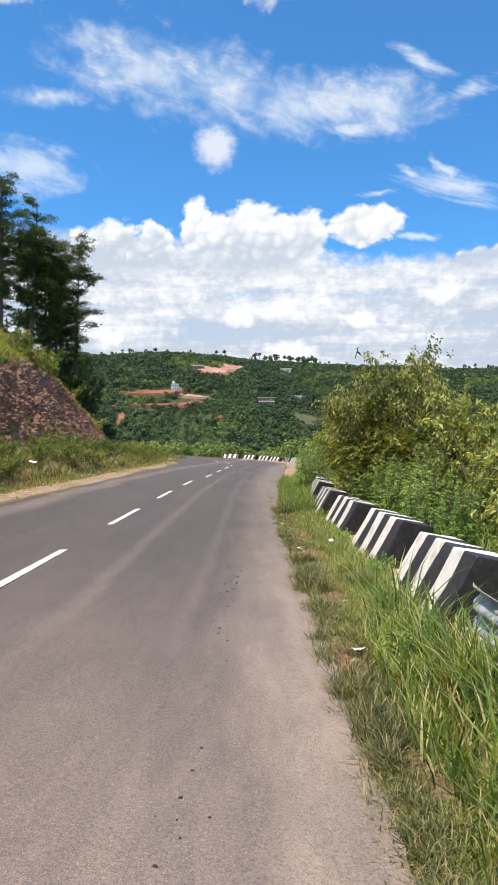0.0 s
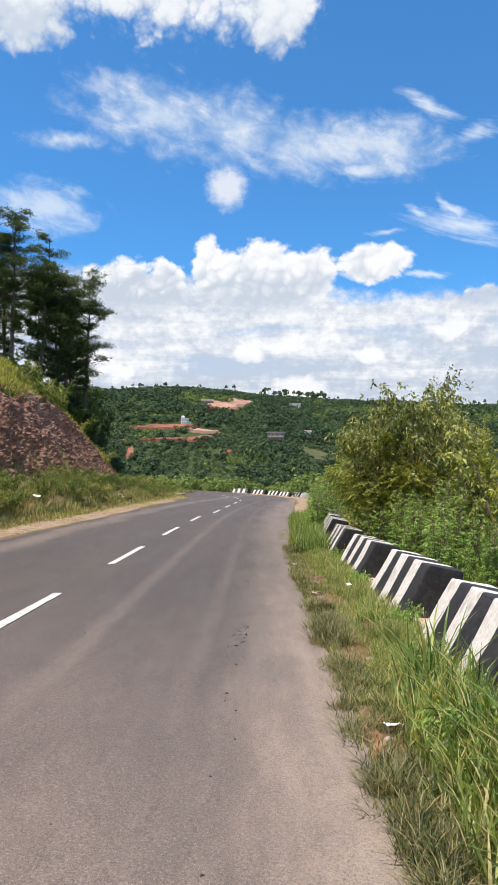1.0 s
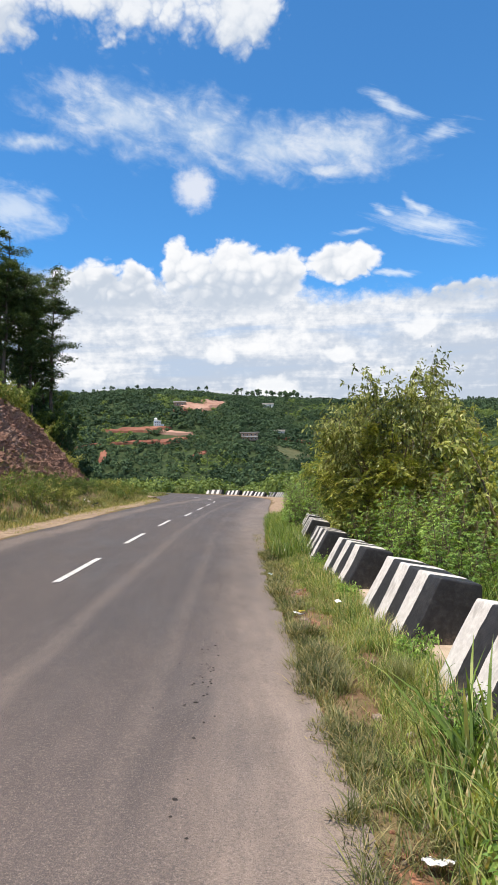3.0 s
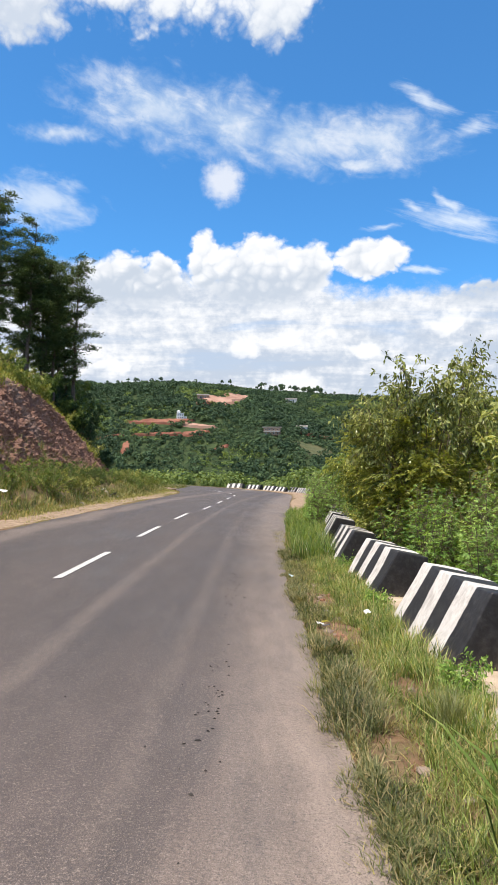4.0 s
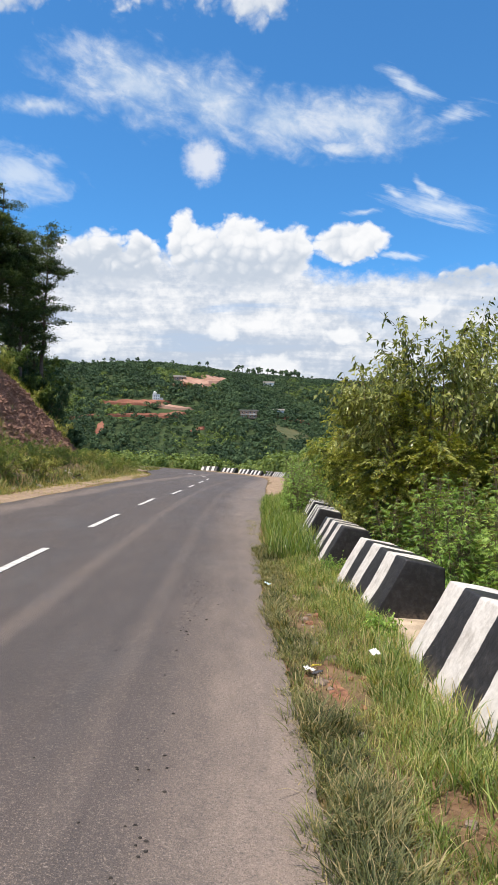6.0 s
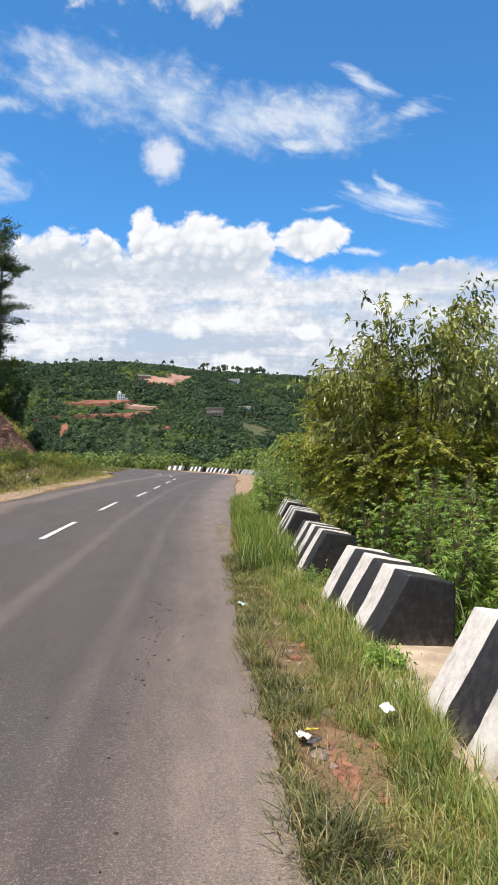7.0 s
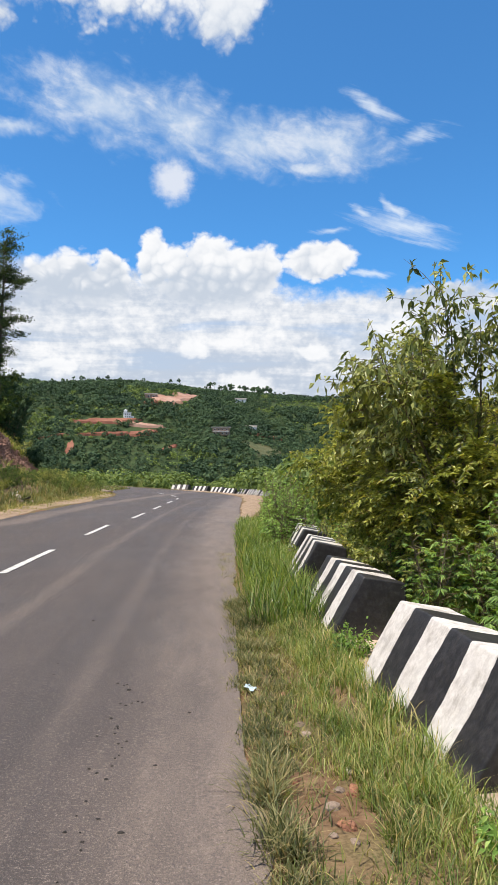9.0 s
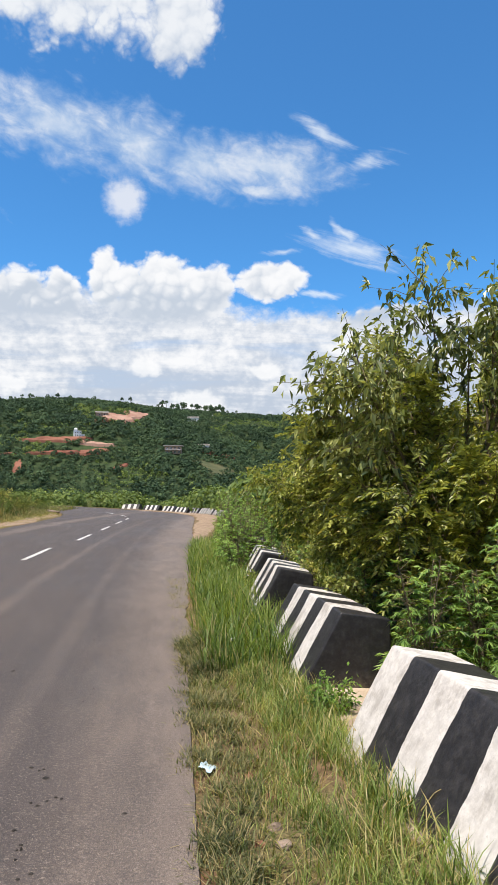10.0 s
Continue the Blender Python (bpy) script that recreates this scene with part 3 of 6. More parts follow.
def make_road():
    n = len(EDGE_L)
    k = 9
    rows = []
    for a in range(n):
        l, r = EDGE_L[a], EDGE_R[a]
        for b in range(k):
            t = b / (k - 1)
            p = l + (r - l) * t
            rows.append((p[0], p[1], float(road_z(p[0]))))
    faces = [(a * k + b, a * k + b + 1, (a + 1) * k + b + 1, (a + 1) * k + b) for a in range(n - 1) for b in range(k - 1)]
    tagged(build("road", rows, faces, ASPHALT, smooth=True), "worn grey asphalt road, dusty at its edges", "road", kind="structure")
    # ragged broken rims of the asphalt, spreading over the verge
    for name, pts, sgn, seed in (("road_edge", EDGE_R, 1, 3), ("road_edge", EDGE_L, -1, 9)):
        d = np.r_[0, np.cumsum(np.hypot(*np.diff(pts, axis=0).T))]
        s = np.arange(20, 130, 0.07)
        px, py = np.interp(s, d, pts[:, 0]), np.interp(s, d, pts[:, 1])
        tx, ty = np.gradient(px), np.gradient(py)
        L = np.hypot(tx, ty) + 1e-9
        nx, ny = ty / L * sgn, -tx / L * sgn
        w = 0.05 + 0.10 * fbm(s * 0.8, s * 0, seed, 2) + 0.07 * fbm(s * 4.0, s * 0, seed + 1, 3)
        w = np.maximum(w, 0.005) * 0.7
        ix, iy = px - nx * 0.06, py - ny * 0.06
        ox, oy = px + nx * w, py + ny * w
        v = np.concatenate([np.stack([ix, iy, road_z(ix) + 0.003], 1), np.stack([ox, oy, road_z(ox) + 0.001], 1), np.stack([ox + nx * 0.02, oy + ny * 0.02, road_z(ox) - 0.07], 1)])
        m = len(s)
        q = np.arange(m - 1)
        f = np.concatenate([np.stack([q, q + 1, q + 1 + m, q + m], 1), np.stack([q + m, q + 1 + m, q + 1 + 2 * m, q + 2 * m], 1)])
        if sgn > 0:
            f = f[:, ::-1]
        tagged(build(name, v, f, ASPHALT), "broken crumbling rim of the asphalt road", "road edge", kind="structure")


def make_dashes():
    """Centre line of broken white paint."""
    spans = [(-2.7, 0.3), (6.35, 9.32), (12.2, 15.2), (18.2, 21.2), (24.4, 27.6), (31.0, 34.2), (37.5, 40.8), (44.2, 47.4), (50.5, 53.5), (56.5, 59.0), (61.5, 63.8)]
    mid = EDGE_L + (EDGE_R - EDGE_L) * 0.482
    d = mid[:, 1]
    for a, b in spans:
        y = np.linspace(a, b, 14)
        x = np.interp(y, d[: np.argmax(d)], mid[: np.argmax(d), 0])
        if b < 28:
            x = np.full(14, -2.36) + np.interp(y, [20, 28], [0, 0.10])
        if b > 55:
            x = x - 0.12 * (y - 55)
        wob = 0.008 * fbm(y * 3, y * 0, int(a) + 50, 2)
        w = 0.055
        top = np.concatenate([np.stack([x - w + wob, y, road_z(x) + 0.006], 1), np.stack([x + w - wob, y, road_z(x) + 0.006], 1)])
        low = top - [0, 0, 0.005]
        v = np.concatenate([top, low])
        q = np.arange(13)
        f = np.concatenate([np.stack([q, q + 14, q + 15, q + 1], 1), np.stack([q, q + 1, q + 29, q + 28], 1), np.stack([q + 14, q + 42, q + 43, q + 15], 1)])
        tagged(build("road_dash", v, f, LINE), "white painted centre dash, slightly worn", "road marking", "centre line dashes", "structure")


make_ground()
make_road()
make_dashes()


def ribbon_patch(name, pts, mat, lift, seed, label, category, kind="structure", rag=0.25):
    """A thin ragged apron of loose stuff on the ground, given by centre points and half-widths (x, y, half width)."""
    p = np.array(pts, float)
    t = np.linspace(0, len(p) - 1, 48 * len(p))
    c = np.stack([np.interp(t, np.arange(len(p)), p[:, a]) for a in range(3)], 1)
    tx, ty = np.gradient(c[:, 0]), np.gradient(c[:, 1])
    L = np.hypot(tx, ty) + 1e-9
    nx, ny = ty / L, -tx / L
    k = 13
    v = []
    for b in range(k):
        u = 2 * b / (k - 1) - 1
        w = c[:, 2] * u * (1 + rag * 2 * fbm(t * 1.7, t * 0 + (u > 0), seed, 3))
        x, y = c[:, 0] + nx * w, c[:, 1] + ny * w
        ends = smooth(np.minimum(t, len(p) - 1 - t), 0, 0.45)
        dome = lift * (1 - u * u) * ends - 0.03 + 0.35 * lift * fbm(np.asarray(x) * 0.9, np.asarray(y) * 0.7, seed + 4, 2)
        v.append(np.stack([x, y, land_z(x, y) + dome], 1))
    v = np.concatenate(v)
    m = len(t)
    f = [(b * m + a, b * m + a + 1, (b + 1) * m + a + 1, (b + 1) * m + a) for b in range(k - 1) for a in range(m - 1)]
    ob = build(name, v, f, mat, smooth=True)
    return tagged(ob, label, category, kind=kind)


ribbon_patch("sandy_shoulder", [(-5.7, -10, 0.5), (-5.7, 4, 0.5), (-5.75, 14, 0.45), (-5.8, 24, 0.6), (-6.0, 34, 0.85), (-5.9, 44, 0.75), (-6.2, 52, 0.9), (-7.0, 58, 0.7), (-9.5, 63, 0.5)], SAND, 0.058, 21, "pale sandy gravel shoulder beside the road", "road shoulder")
ribbon_patch("sandy_shoulder", [(1.55, 30, 0.2), (2.2, 37, 0.4), (2.9, 45, 0.75), (3.8, 54, 1.0), (4.4, 61, 1.15), (4.1, 68, 1.0), (2.0, 75, 0.8), (-3, 79.8, 0.6)], SAND, 0.085, 23, "orange-tan sandy gravel shoulder beside the road", "road shoulder")
for pts, seed in (([(0.78, 4.7, 0.06), (0.82, 5.1, 0.15), (0.84, 5.5, 0.13), (0.8, 5.9, 0.05)], 31), ([(0.90, 6.75, 0.06), (0.97, 7.1, 0.17), (1.0, 7.5, 0.08)], 32), ([(0.96, 9.4, 0.08), (1.0, 9.8, 0.23), (0.98, 10.2, 0.2), (0.94, 10.5, 0.06)], 33),
                  ([(0.92, 11.2, 0.08), (0.97, 11.6, 0.22), (1.0, 12.0, 0.18), (0.98, 12.4, 0.06)], 34)):
    ribbon_patch("bare_soil_patch", pts, RED_SOIL, 0.028, seed, "bare reddish soil patch in the grass verge", "soil patch", rag=0.5)


def make_cutting():
    """The rock face of the road cutting: broken, slanting ledges."""
    ys = np.r_[np.arange(-14, 14, 0.5), np.arange(14, 66, 0.10)]
    us = np.linspace(-0.08, 1.06, 84)
    Y, U = np.meshgrid(ys, us)
    hc = np.maximum(line(Y, CUT), 0.02)
    run = 0.56 * hc + 0.05
    x0 = toe_x(Y) - 0.25
    base = land_z(toe_x(Y) + 0.02, Y)
    X = x0 - run * U
    Z = base + hc * U
    h = hc * U
    s, q = Y * 0.9 + h * 0.75, h * 1.0 - Y * 0.35
    def strata(u, v, seed):
        return np.abs(fbm(u, v, seed, 4))

    ledge = fbm(s * 0.5, q * 1.3, 41, 4) * 0.40 + strata(s * 1.8, q * 3.6, 43) * 0.34 + strata(s * 4.5, q * 7.5, 44) * 0.22 + fbm(s * 7.0, q * 9.0, 45, 2) * 0.12
    gully = -0.35 * np.clip(fbm(Y * 0.35 + h * 0.25, h * 0.1, 47, 3), 0, 1)
    fade = np.clip(hc / 1.5, 0, 1) * smooth(U, -0.08, 0.08) * (0.5 + 0.5 * smooth(1.06 - U, 0, 0.12))
    d = (ledge + gully + 0.12) * fade
    X, Z = X + d * 0.86, Z + d * 0.42
    v = np.stack([X.ravel(), Y.ravel(), Z.ravel()], 1)
    ny, nu = len(ys), len(us)
    i = np.arange(ny * nu).reshape(nu, ny)
    f = np.stack([i[:-1, :-1], i[1:, :-1], i[1:, 1:], i[:-1, 1:]], -1).reshape(-1, 4)
    tagged(build("rock_cutting", v, f[:, ::-1], ROCK), "steep reddish-brown rock face of the road cutting", "rock face", kind="structure")


make_cutting()


# ---------------- concrete barrier and rail ----------------
PAINT_SIX = mat_stripes("striped_paint", False, 6, 2.02)
PAINT_SEVEN = mat_stripes("striped_paint_fine", False, 7, 2.02)


def block_mesh(name, mat, seed):
    """A concrete block with a leaning front, rounded arrises and uneven plaster."""
    bm = bmesh.new()
    prof = [(-0.40, 0.0), (-0.06, 0.655), (0.33, 0.60), (0.35, 0.0)]
    n = 10
    rings = []
    for a in range(n + 1):
        y = -1.01 + 2.02 * a / n
        rings.append([bm.verts.new((x, y, z)) for x, z in prof])
    for a in range(n):
        for b in range(4):
            c = (b + 1) % 4
            bm.faces.new((rings[a][b], rings[a][c], rings[a + 1][c], rings[a + 1][b]))
    bm.faces.new(rings[0])
    bm.faces.new(rings[-1][::-1])
    bmesh.ops.recalc_face_normals(bm, faces=bm.faces[:])
    sharp = [e for e in bm.edges if e.calc_face_angle(0) > 0.6]
    bmesh.ops.bevel(bm, geom=sharp, offset=0.02, segments=3, affect="EDGES", profile=0.6)
    bmesh.ops.subdivide_edges(bm, edges=[e for e in bm.edges if e.calc_length() > 0.15], cuts=3, use_grid_fill=True)
    for v in bm.verts:
        q = v.co * 2.6 + Vector((seed * 7.1, 0, 0))
        v.co += Vector((noise.noise(q), noise.noise(q + Vector((9, 0, 0))), noise.noise(q + Vector((0, 9, 0))))) * 0.014 * min(1.0, v.co.z / 0.1 + 0.2)
    me = bpy.data.meshes.new(name)
    bm.to_mesh(me)
    bm.free()
    me.materials.append(mat)
    me.polygons.foreach_set("use_smooth", [True] * len(me.polygons))
    return me


BLOCKS = [block_mesh("barrier_block", PAINT_SIX, 1), block_mesh("barrier_block", PAINT_SEVEN, 2), block_mesh("barrier_block", PAINT_SIX, 3)]


def barrier_block(x, y, z, turn, kind, lean=0.0, label="black-and-white striped concrete barrier block on the verge"):
    ob = new("barrier_block", BLOCKS[kind])
    ob.matrix_world = pose(x, y, z, lean, 2.4, turn)
    return tagged(ob, label, "barrier block", "roadside barrier blocks")


NEAR_BLOCKS = [(2.04, 6.05, 7.73, -0.09, 0, 1.6), (2.035, 8.77, 10.68, -0.10, 2, 1.9), (1.965, 11.92, 13.84, -0.13, 0, 1.9), (1.90, 14.90, 16.68, -0.11, 1, 0.6), (1.97, 17.55, 19.0, -0.06, 0, -4.0), (2.2, 20.1, 21.9, -0.09, 2, -4.0), (2.45, 23.3, 25.2, -0.10, 0, -4.0)]
for bx, by0, by1, bz, bk, turn in NEAR_BLOCKS:
    ob = barrier_block(bx, (by0 + by1) / 2, bz, turn, bk)
    ob.scale.y = (by1 - by0) / 2.02


def far_barrier():
    """Blocks round the outside of the bend."""
    d = np.r_[0, np.cumsum(np.hypot(*np.diff(EDGE_R, axis=0).T))]
    start = np.interp(57.5, EDGE_R[: 14 * 7, 1], d[: 14 * 7])
    for a in range(12):
        s = start + a * 2.12
        px, py = np.interp(s, d, EDGE_R[:, 0]), np.interp(s, d, EDGE_R[:, 1])
        qx, qy = np.interp(s + 0.5, d, EDGE_R[:, 0]), np.interp(s + 0.5, d, EDGE_R[:, 1])
        ang = math.degrees(math.atan2(-(qx - px), qy - py))
        nx, ny = (qy - py) / 0.5, -(qx - px) / 0.5
        x, y = px + nx * 2.4, py + ny * 2.4
        ob = barrier_block(x, y, float(land_z(x, y)) - 0.02, ang, a % 3, label="black-and-white striped concrete barrier block round the bend")
        ob.scale.z = 0.82


far_barrier()


def barrier_plinth():
    bm = bmesh.new()
    n = 60
    rows = []
    for a in range(n + 1):
        y = 5.4 + 13.9 * a / n
        w0, w1 = 1.52 + 0.05 * math.sin(a * 1.7) + 0.03 * math.sin(a * 4.1), 2.42 + 0.04 * math.sin(a * 2.3)
        rows.append([bm.verts.new((x, y, -BANK * x + z)) for x, z in ((w0, -0.16), (w0 + 0.02, 0.045), (w0 + 0.3, 0.066), (w1, 0.064), (w1 + 0.02, -0.25))])
    for a in range(n):
        for b in range(4):
            bm.faces.new((rows[a][b], rows[a + 1][b], rows[a + 1][b + 1], rows[a][b + 1]))
    bmesh.ops.recalc_face_normals(bm, faces=bm.faces[:])
    me = bpy.data.meshes.new("barrier_plinth")
    bm.to_mesh(me)
    bm.free()
    me.materials.append(CONCRETE)
    tagged(new("barrier_plinth", me), "dusty tan concrete footing strip under the barrier blocks", "concrete footing", kind="structure")


barrier_plinth()


def tube(points, radii, sides=6, cap=True):
    """Vertices and faces of a tapered pipe along points."""
    p, r = np.asarray(points, float), np.asarray(radii, float)
    t = np.gradient(p, axis=0)
    t /= np.linalg.norm(t, axis=1, keepdims=True) + 1e-9
    ref = np.where(np.abs(t[:, 2:3]) > 0.9, [[1.0, 0, 0]], [[0, 0, 1.0]])
    u = np.cross(t, ref)
    u /= np.linalg.norm(u, axis=1, keepdims=True) + 1e-9
    w = np.cross(t, u)
    a = np.arange(sides) * 2 * np.pi / sides
    v = p[:, None] + r[:, None, None] * (np.cos(a)[None, :, None] * u[:, None] + np.sin(a)[None, :, None] * w[:, None])
    n = len(p)
    i = np.arange(n * sides).reshape(n, sides)
    j = np.roll(i, -1, axis=1)
    f = np.stack([i[:-1], i[1:], j[1:], j[:-1]], -1).reshape(-1, 4)
    if cap:
        f = f.tolist() + [i[0].tolist(), i[-1][::-1].tolist()]
    return v.reshape(-1, 3), f


def join(pieces):
    """Several pieces as one: vertices, and faces gathered by their number of corners."""
    vs, by, n = [], {}, 0
    for v, f in pieces:
        vs.append(np.asarray(v, float))
        if isinstance(f, np.ndarray):
            by.setdefault(f.shape[1], []).append(f + n)
        else:
            for q in f:
                by.setdefault(len(q), []).append(np.asarray([q]) + n)
        n += len(v)
    return np.concatenate(vs), [np.concatenate(g) for g in by.values()]


def guard_rail():
    """A W-beam crash barrier that ends beside the first block."""
    rail = thing("guard_rail", pose(1.86, 5.62, -0.10), "dull grey galvanised steel crash barrier sunk in grass", "guard rail")
    z = np.linspace(0, 0.33, 27)
    x = -0.045 * np.cos(z / 0.33 * 4 * np.pi) - 0.03
    ys = np.r_[np.linspace(0.0, -0.22, 5), np.linspace(-0.3, -9.0, 40)]
    vs = []
    for y in ys:
        end = max(0.0, 1 + y / 0.22)
        for side in (0, 0.006):
            vs.append(np.stack([x * (1 - 0.35 * end) + side + 0.05 * end, np.full(27, y), 0.22 + 0.165 + (z - 0.165) * (1 - 0.12 * end)], 1))
    v = np.concatenate(vs)
    f = []
    for a in range(len(ys) - 1):
        for b in range(26):
            i, k = (2 * a) * 27 + b, (2 * a + 2) * 27 + b
            f.append((i, i + 1, k + 1, k))
            f.append((i + 27, k + 27, k + 28, i + 28))
        i, k = (2 * a) * 27, (2 * a + 2) * 27
        f.append((i, k, k + 27, i + 27))
        f.append((i + 26, i + 53, k + 53, k + 26))
    f += [(b, b + 27, b + 28, b + 1) for b in range(26)]
    build("beam", v, f, STEEL, rail, smooth=True)
    for y in (-0.7, -2.7, -4.7, -6.7):
        p = part("post", box_bm(0.10, 0.14, 0.80, 0.008, (0.06, y, -0.28)), STEEL, rail)
        for zz in (0.30, 0.47):
            bm = bmesh.new()
            bmesh.ops.create_cone(bm, cap_ends=True, segments=6, radius1=0.016, radius2=0.016, depth=0.03, matrix=Matrix.Translation((-0.075, y, zz)) @ Matrix.Rotation(radians(90), 4, "Y"))
            part("bolt", bm, STEEL, p)


guard_rail()

# ---------------- plants ----------------
BUSH_LEAF = mat_leaf("yellow_green_leaves", (0.060, 0.084, 0.020), (0.265, 0.300, 0.055), (0.60, 0.60, 0.165), 0.40, 0.9, 0.42, 0.45, ((0.46, 0.37, 0.08), 0.03))
SAPLING_LEAF = mat_leaf("olive_leaves", (0.050, 0.072, 0.022), (0.185, 0.215, 0.050), (0.56, 0.57, 0.220), 0.34, 1.1, 0.36, 0.5)
HEMP_LEAF = mat_leaf("bright_green_leaves", (0.066, 0.130, 0.036), (0.205, 0.345, 0.080), (0.46, 0.60, 0.180), 0.42, 1.1, 0.5)
SHRUB_LEAF = mat_leaf("shrub_leaves", (0.075, 0.098, 0.026), (0.250, 0.290, 0.066), (0.60, 0.60, 0.220), 0.36, 0.8, 0.45, 0.45, ((0.46, 0.36, 0.12), 0.05))
PINE_LEAF = mat_leaf("pine_needles", (0.024, 0.046, 0.018), (0.070, 0.110, 0.034), (0.190, 0.235, 0.075), 0.18, 0.25, 0.6)
# greens shifted towards blue: the haze of distance is put into the colour
WOOD_LEAF = mat_leaf("far_woods_leaves", (0.024, 0.046, 0.027), (0.049, 0.088, 0.043), (0.100, 0.150, 0.066), 0.12, 0.045, 0.7, 0.15)
SCRUB_LEAF = mat_leaf("scrub_leaves", (0.050, 0.088, 0.024), (0.130, 0.190, 0.046), (0.27, 0.33, 0.090), 0.25, 0.12, 0.6, 0.25)
GRASS_BLADE = mat_leaf("grass_blades", (0.048, 0.080, 0.021), (0.170, 0.248, 0.058), (0.47, 0.51, 0.175), 0.40, 2.2, 0.45, 0.4, ((0.58, 0.46, 0.24), 0.20))
DRY_BLADE = mat_leaf("dry_grass_blades", (0.110, 0.116, 0.033), (0.264, 0.237, 0.083), (0.506, 0.418, 0.187), 0.35, 1.2, 0.6, 0.3, ((0.11, 0.16, 0.03), 0.35))
EDGE_BLADE = mat_leaf("edge_weed_blades", (0.038, 0.050, 0.020), (0.125, 0.140, 0.056), (0.33, 0.31, 0.145), 0.35, 1.6, 0.55, 0.3, ((0.45, 0.36, 0.20), 0.18))
LUSH_BLADE = mat_leaf("lush_grass_blades", (0.046, 0.086, 0.021), (0.150, 0.235, 0.050), (0.40, 0.46, 0.130), 0.46, 1.6, 0.45, 0.4, ((0.42, 0.38, 0.18), 0.08))
PLUME_BLADE = mat_leaf("tussock_blades", (0.12, 0.15, 0.05), (0.27, 0.29, 0.13), (0.52, 0.51, 0.33), 0.35, 0.8, 0.55, 0.3)
BANK_BLADE = mat_leaf("bank_grass_blades", (0.046, 0.070, 0.020), (0.135, 0.165, 0.048), (0.32, 0.32, 0.110), 0.30, 0.5, 0.55, 0.3, ((0.40, 0.29, 0.15), 0.20))
CREST_BLADE = mat_leaf("crest_grass_blades", (0.070, 0.092, 0.020), (0.215, 0.245, 0.052), (0.46, 0.45, 0.130), 0.36, 0.35, 0.55, 0.3, ((0.40, 0.30, 0.14), 0.12))


def unit(v):
    return v / (np.linalg.norm(v, axis=-1, keepdims=True) + 1e-9)


def kites(base, way, length, width, rng, fold=0.25, side=None):
    """Pointed leaves: four corners each, from the stalk to the tip, slightly folded and curled."""
    n = len(base)
    way = unit(way)
    face = rng.normal(0, 0.55, (n, 3)) + np.array([-0.25, -0.15, 1.0]) if side is None else side
    s = unit(np.cross(way, face))
    up = np.cross(s, way)
    L, W = np.broadcast_to(length, n)[:, None], np.broadcast_to(width, n)[:, None]
    mid = base + way * L * 0.42 + up * W * fold
    tip = base + way * L - np.array([0, 0, 1.0]) * L * 0.18
    v = np.stack([base, mid + s * W / 2, tip, mid - s * W / 2], 1).reshape(-1, 3)
    i = np.arange(n)[:, None] * 4
    return v, i + np.array([[0, 1, 2, 3]])


def blades(base, height, lean, width, rng, bend=0.5):
    """Grass blades: a narrow strip of three stretches that leans over."""
    n = len(base)
    a = rng.uniform(0, 2 * np.pi, n)
    out = np.stack([np.cos(a), np.sin(a), np.zeros(n)], 1)
    b = a + np.pi / 2 + rng.normal(0, 0.4, n)
    side = np.stack([np.cos(b), np.sin(b), np.zeros(n)], 1)
    H, W, Ln = height[:, None], width[:, None], lean[:, None]
    rows = []
    for t, w in ((0.0, 0.8), (0.35, 1.0), (0.72, 0.7)):
        c = base + out * H * Ln * t**1.7 + np.array([0, 0, 1.0]) * H * (t - bend * Ln * t**2.4 * 0.8)
        rows += [c - side * W * w / 2, c + side * W * w / 2]
    rows.append(base + out * H * Ln + np.array([0, 0, 1.0]) * H * (1 - bend * Ln * 0.8))
    v = np.stack(rows, 1).reshape(-1, 3)
    i = np.arange(n) * 7
    quads = np.concatenate([np.stack([i, i + 1, i + 3, i + 2], 1), np.stack([i + 2, i + 3, i + 5, i + 4], 1)])
    tris = np.stack([i + 4, i + 5, i + 6], 1)
    return v, [quads, tris]


def grass(name, x, y, height, mat, seed, label, lean=(0.15, 0.8), width=(0.004, 0.009), category="grass"):
    rng = np.random.default_rng(seed)
    n = len(x)
    z = land_z(x, y) - 0.02
    base = np.stack([x, y, z], 1)
    v, f = blades(base, height, rng.uniform(*lean, n), rng.uniform(*width, n), rng)
    return tagged(build(name, v, f, mat), label, category, kind="stuff")


def clumped(rng, n, x0, x1, y0, y1, clumps, spread, loose=0.35):
    """Places in a rectangle, most of them gathered in tufts."""
    k = int(n * (1 - loose))
    cx, cy = rng.uniform(x0, x1, clumps), rng.uniform(y0, y1, clumps)
    pick = rng.integers(0, clumps, k)
    x = np.r_[cx[pick] + rng.normal(0, spread, k), rng.uniform(x0, x1, n - k)]
    y = np.r_[cy[pick] + rng.normal(0, spread, k), rng.uniform(y0, y1, n - k)]
    ok = (x > x0 - 0.08) & (x < x1 + 0.1)
    return x[ok], y[ok]


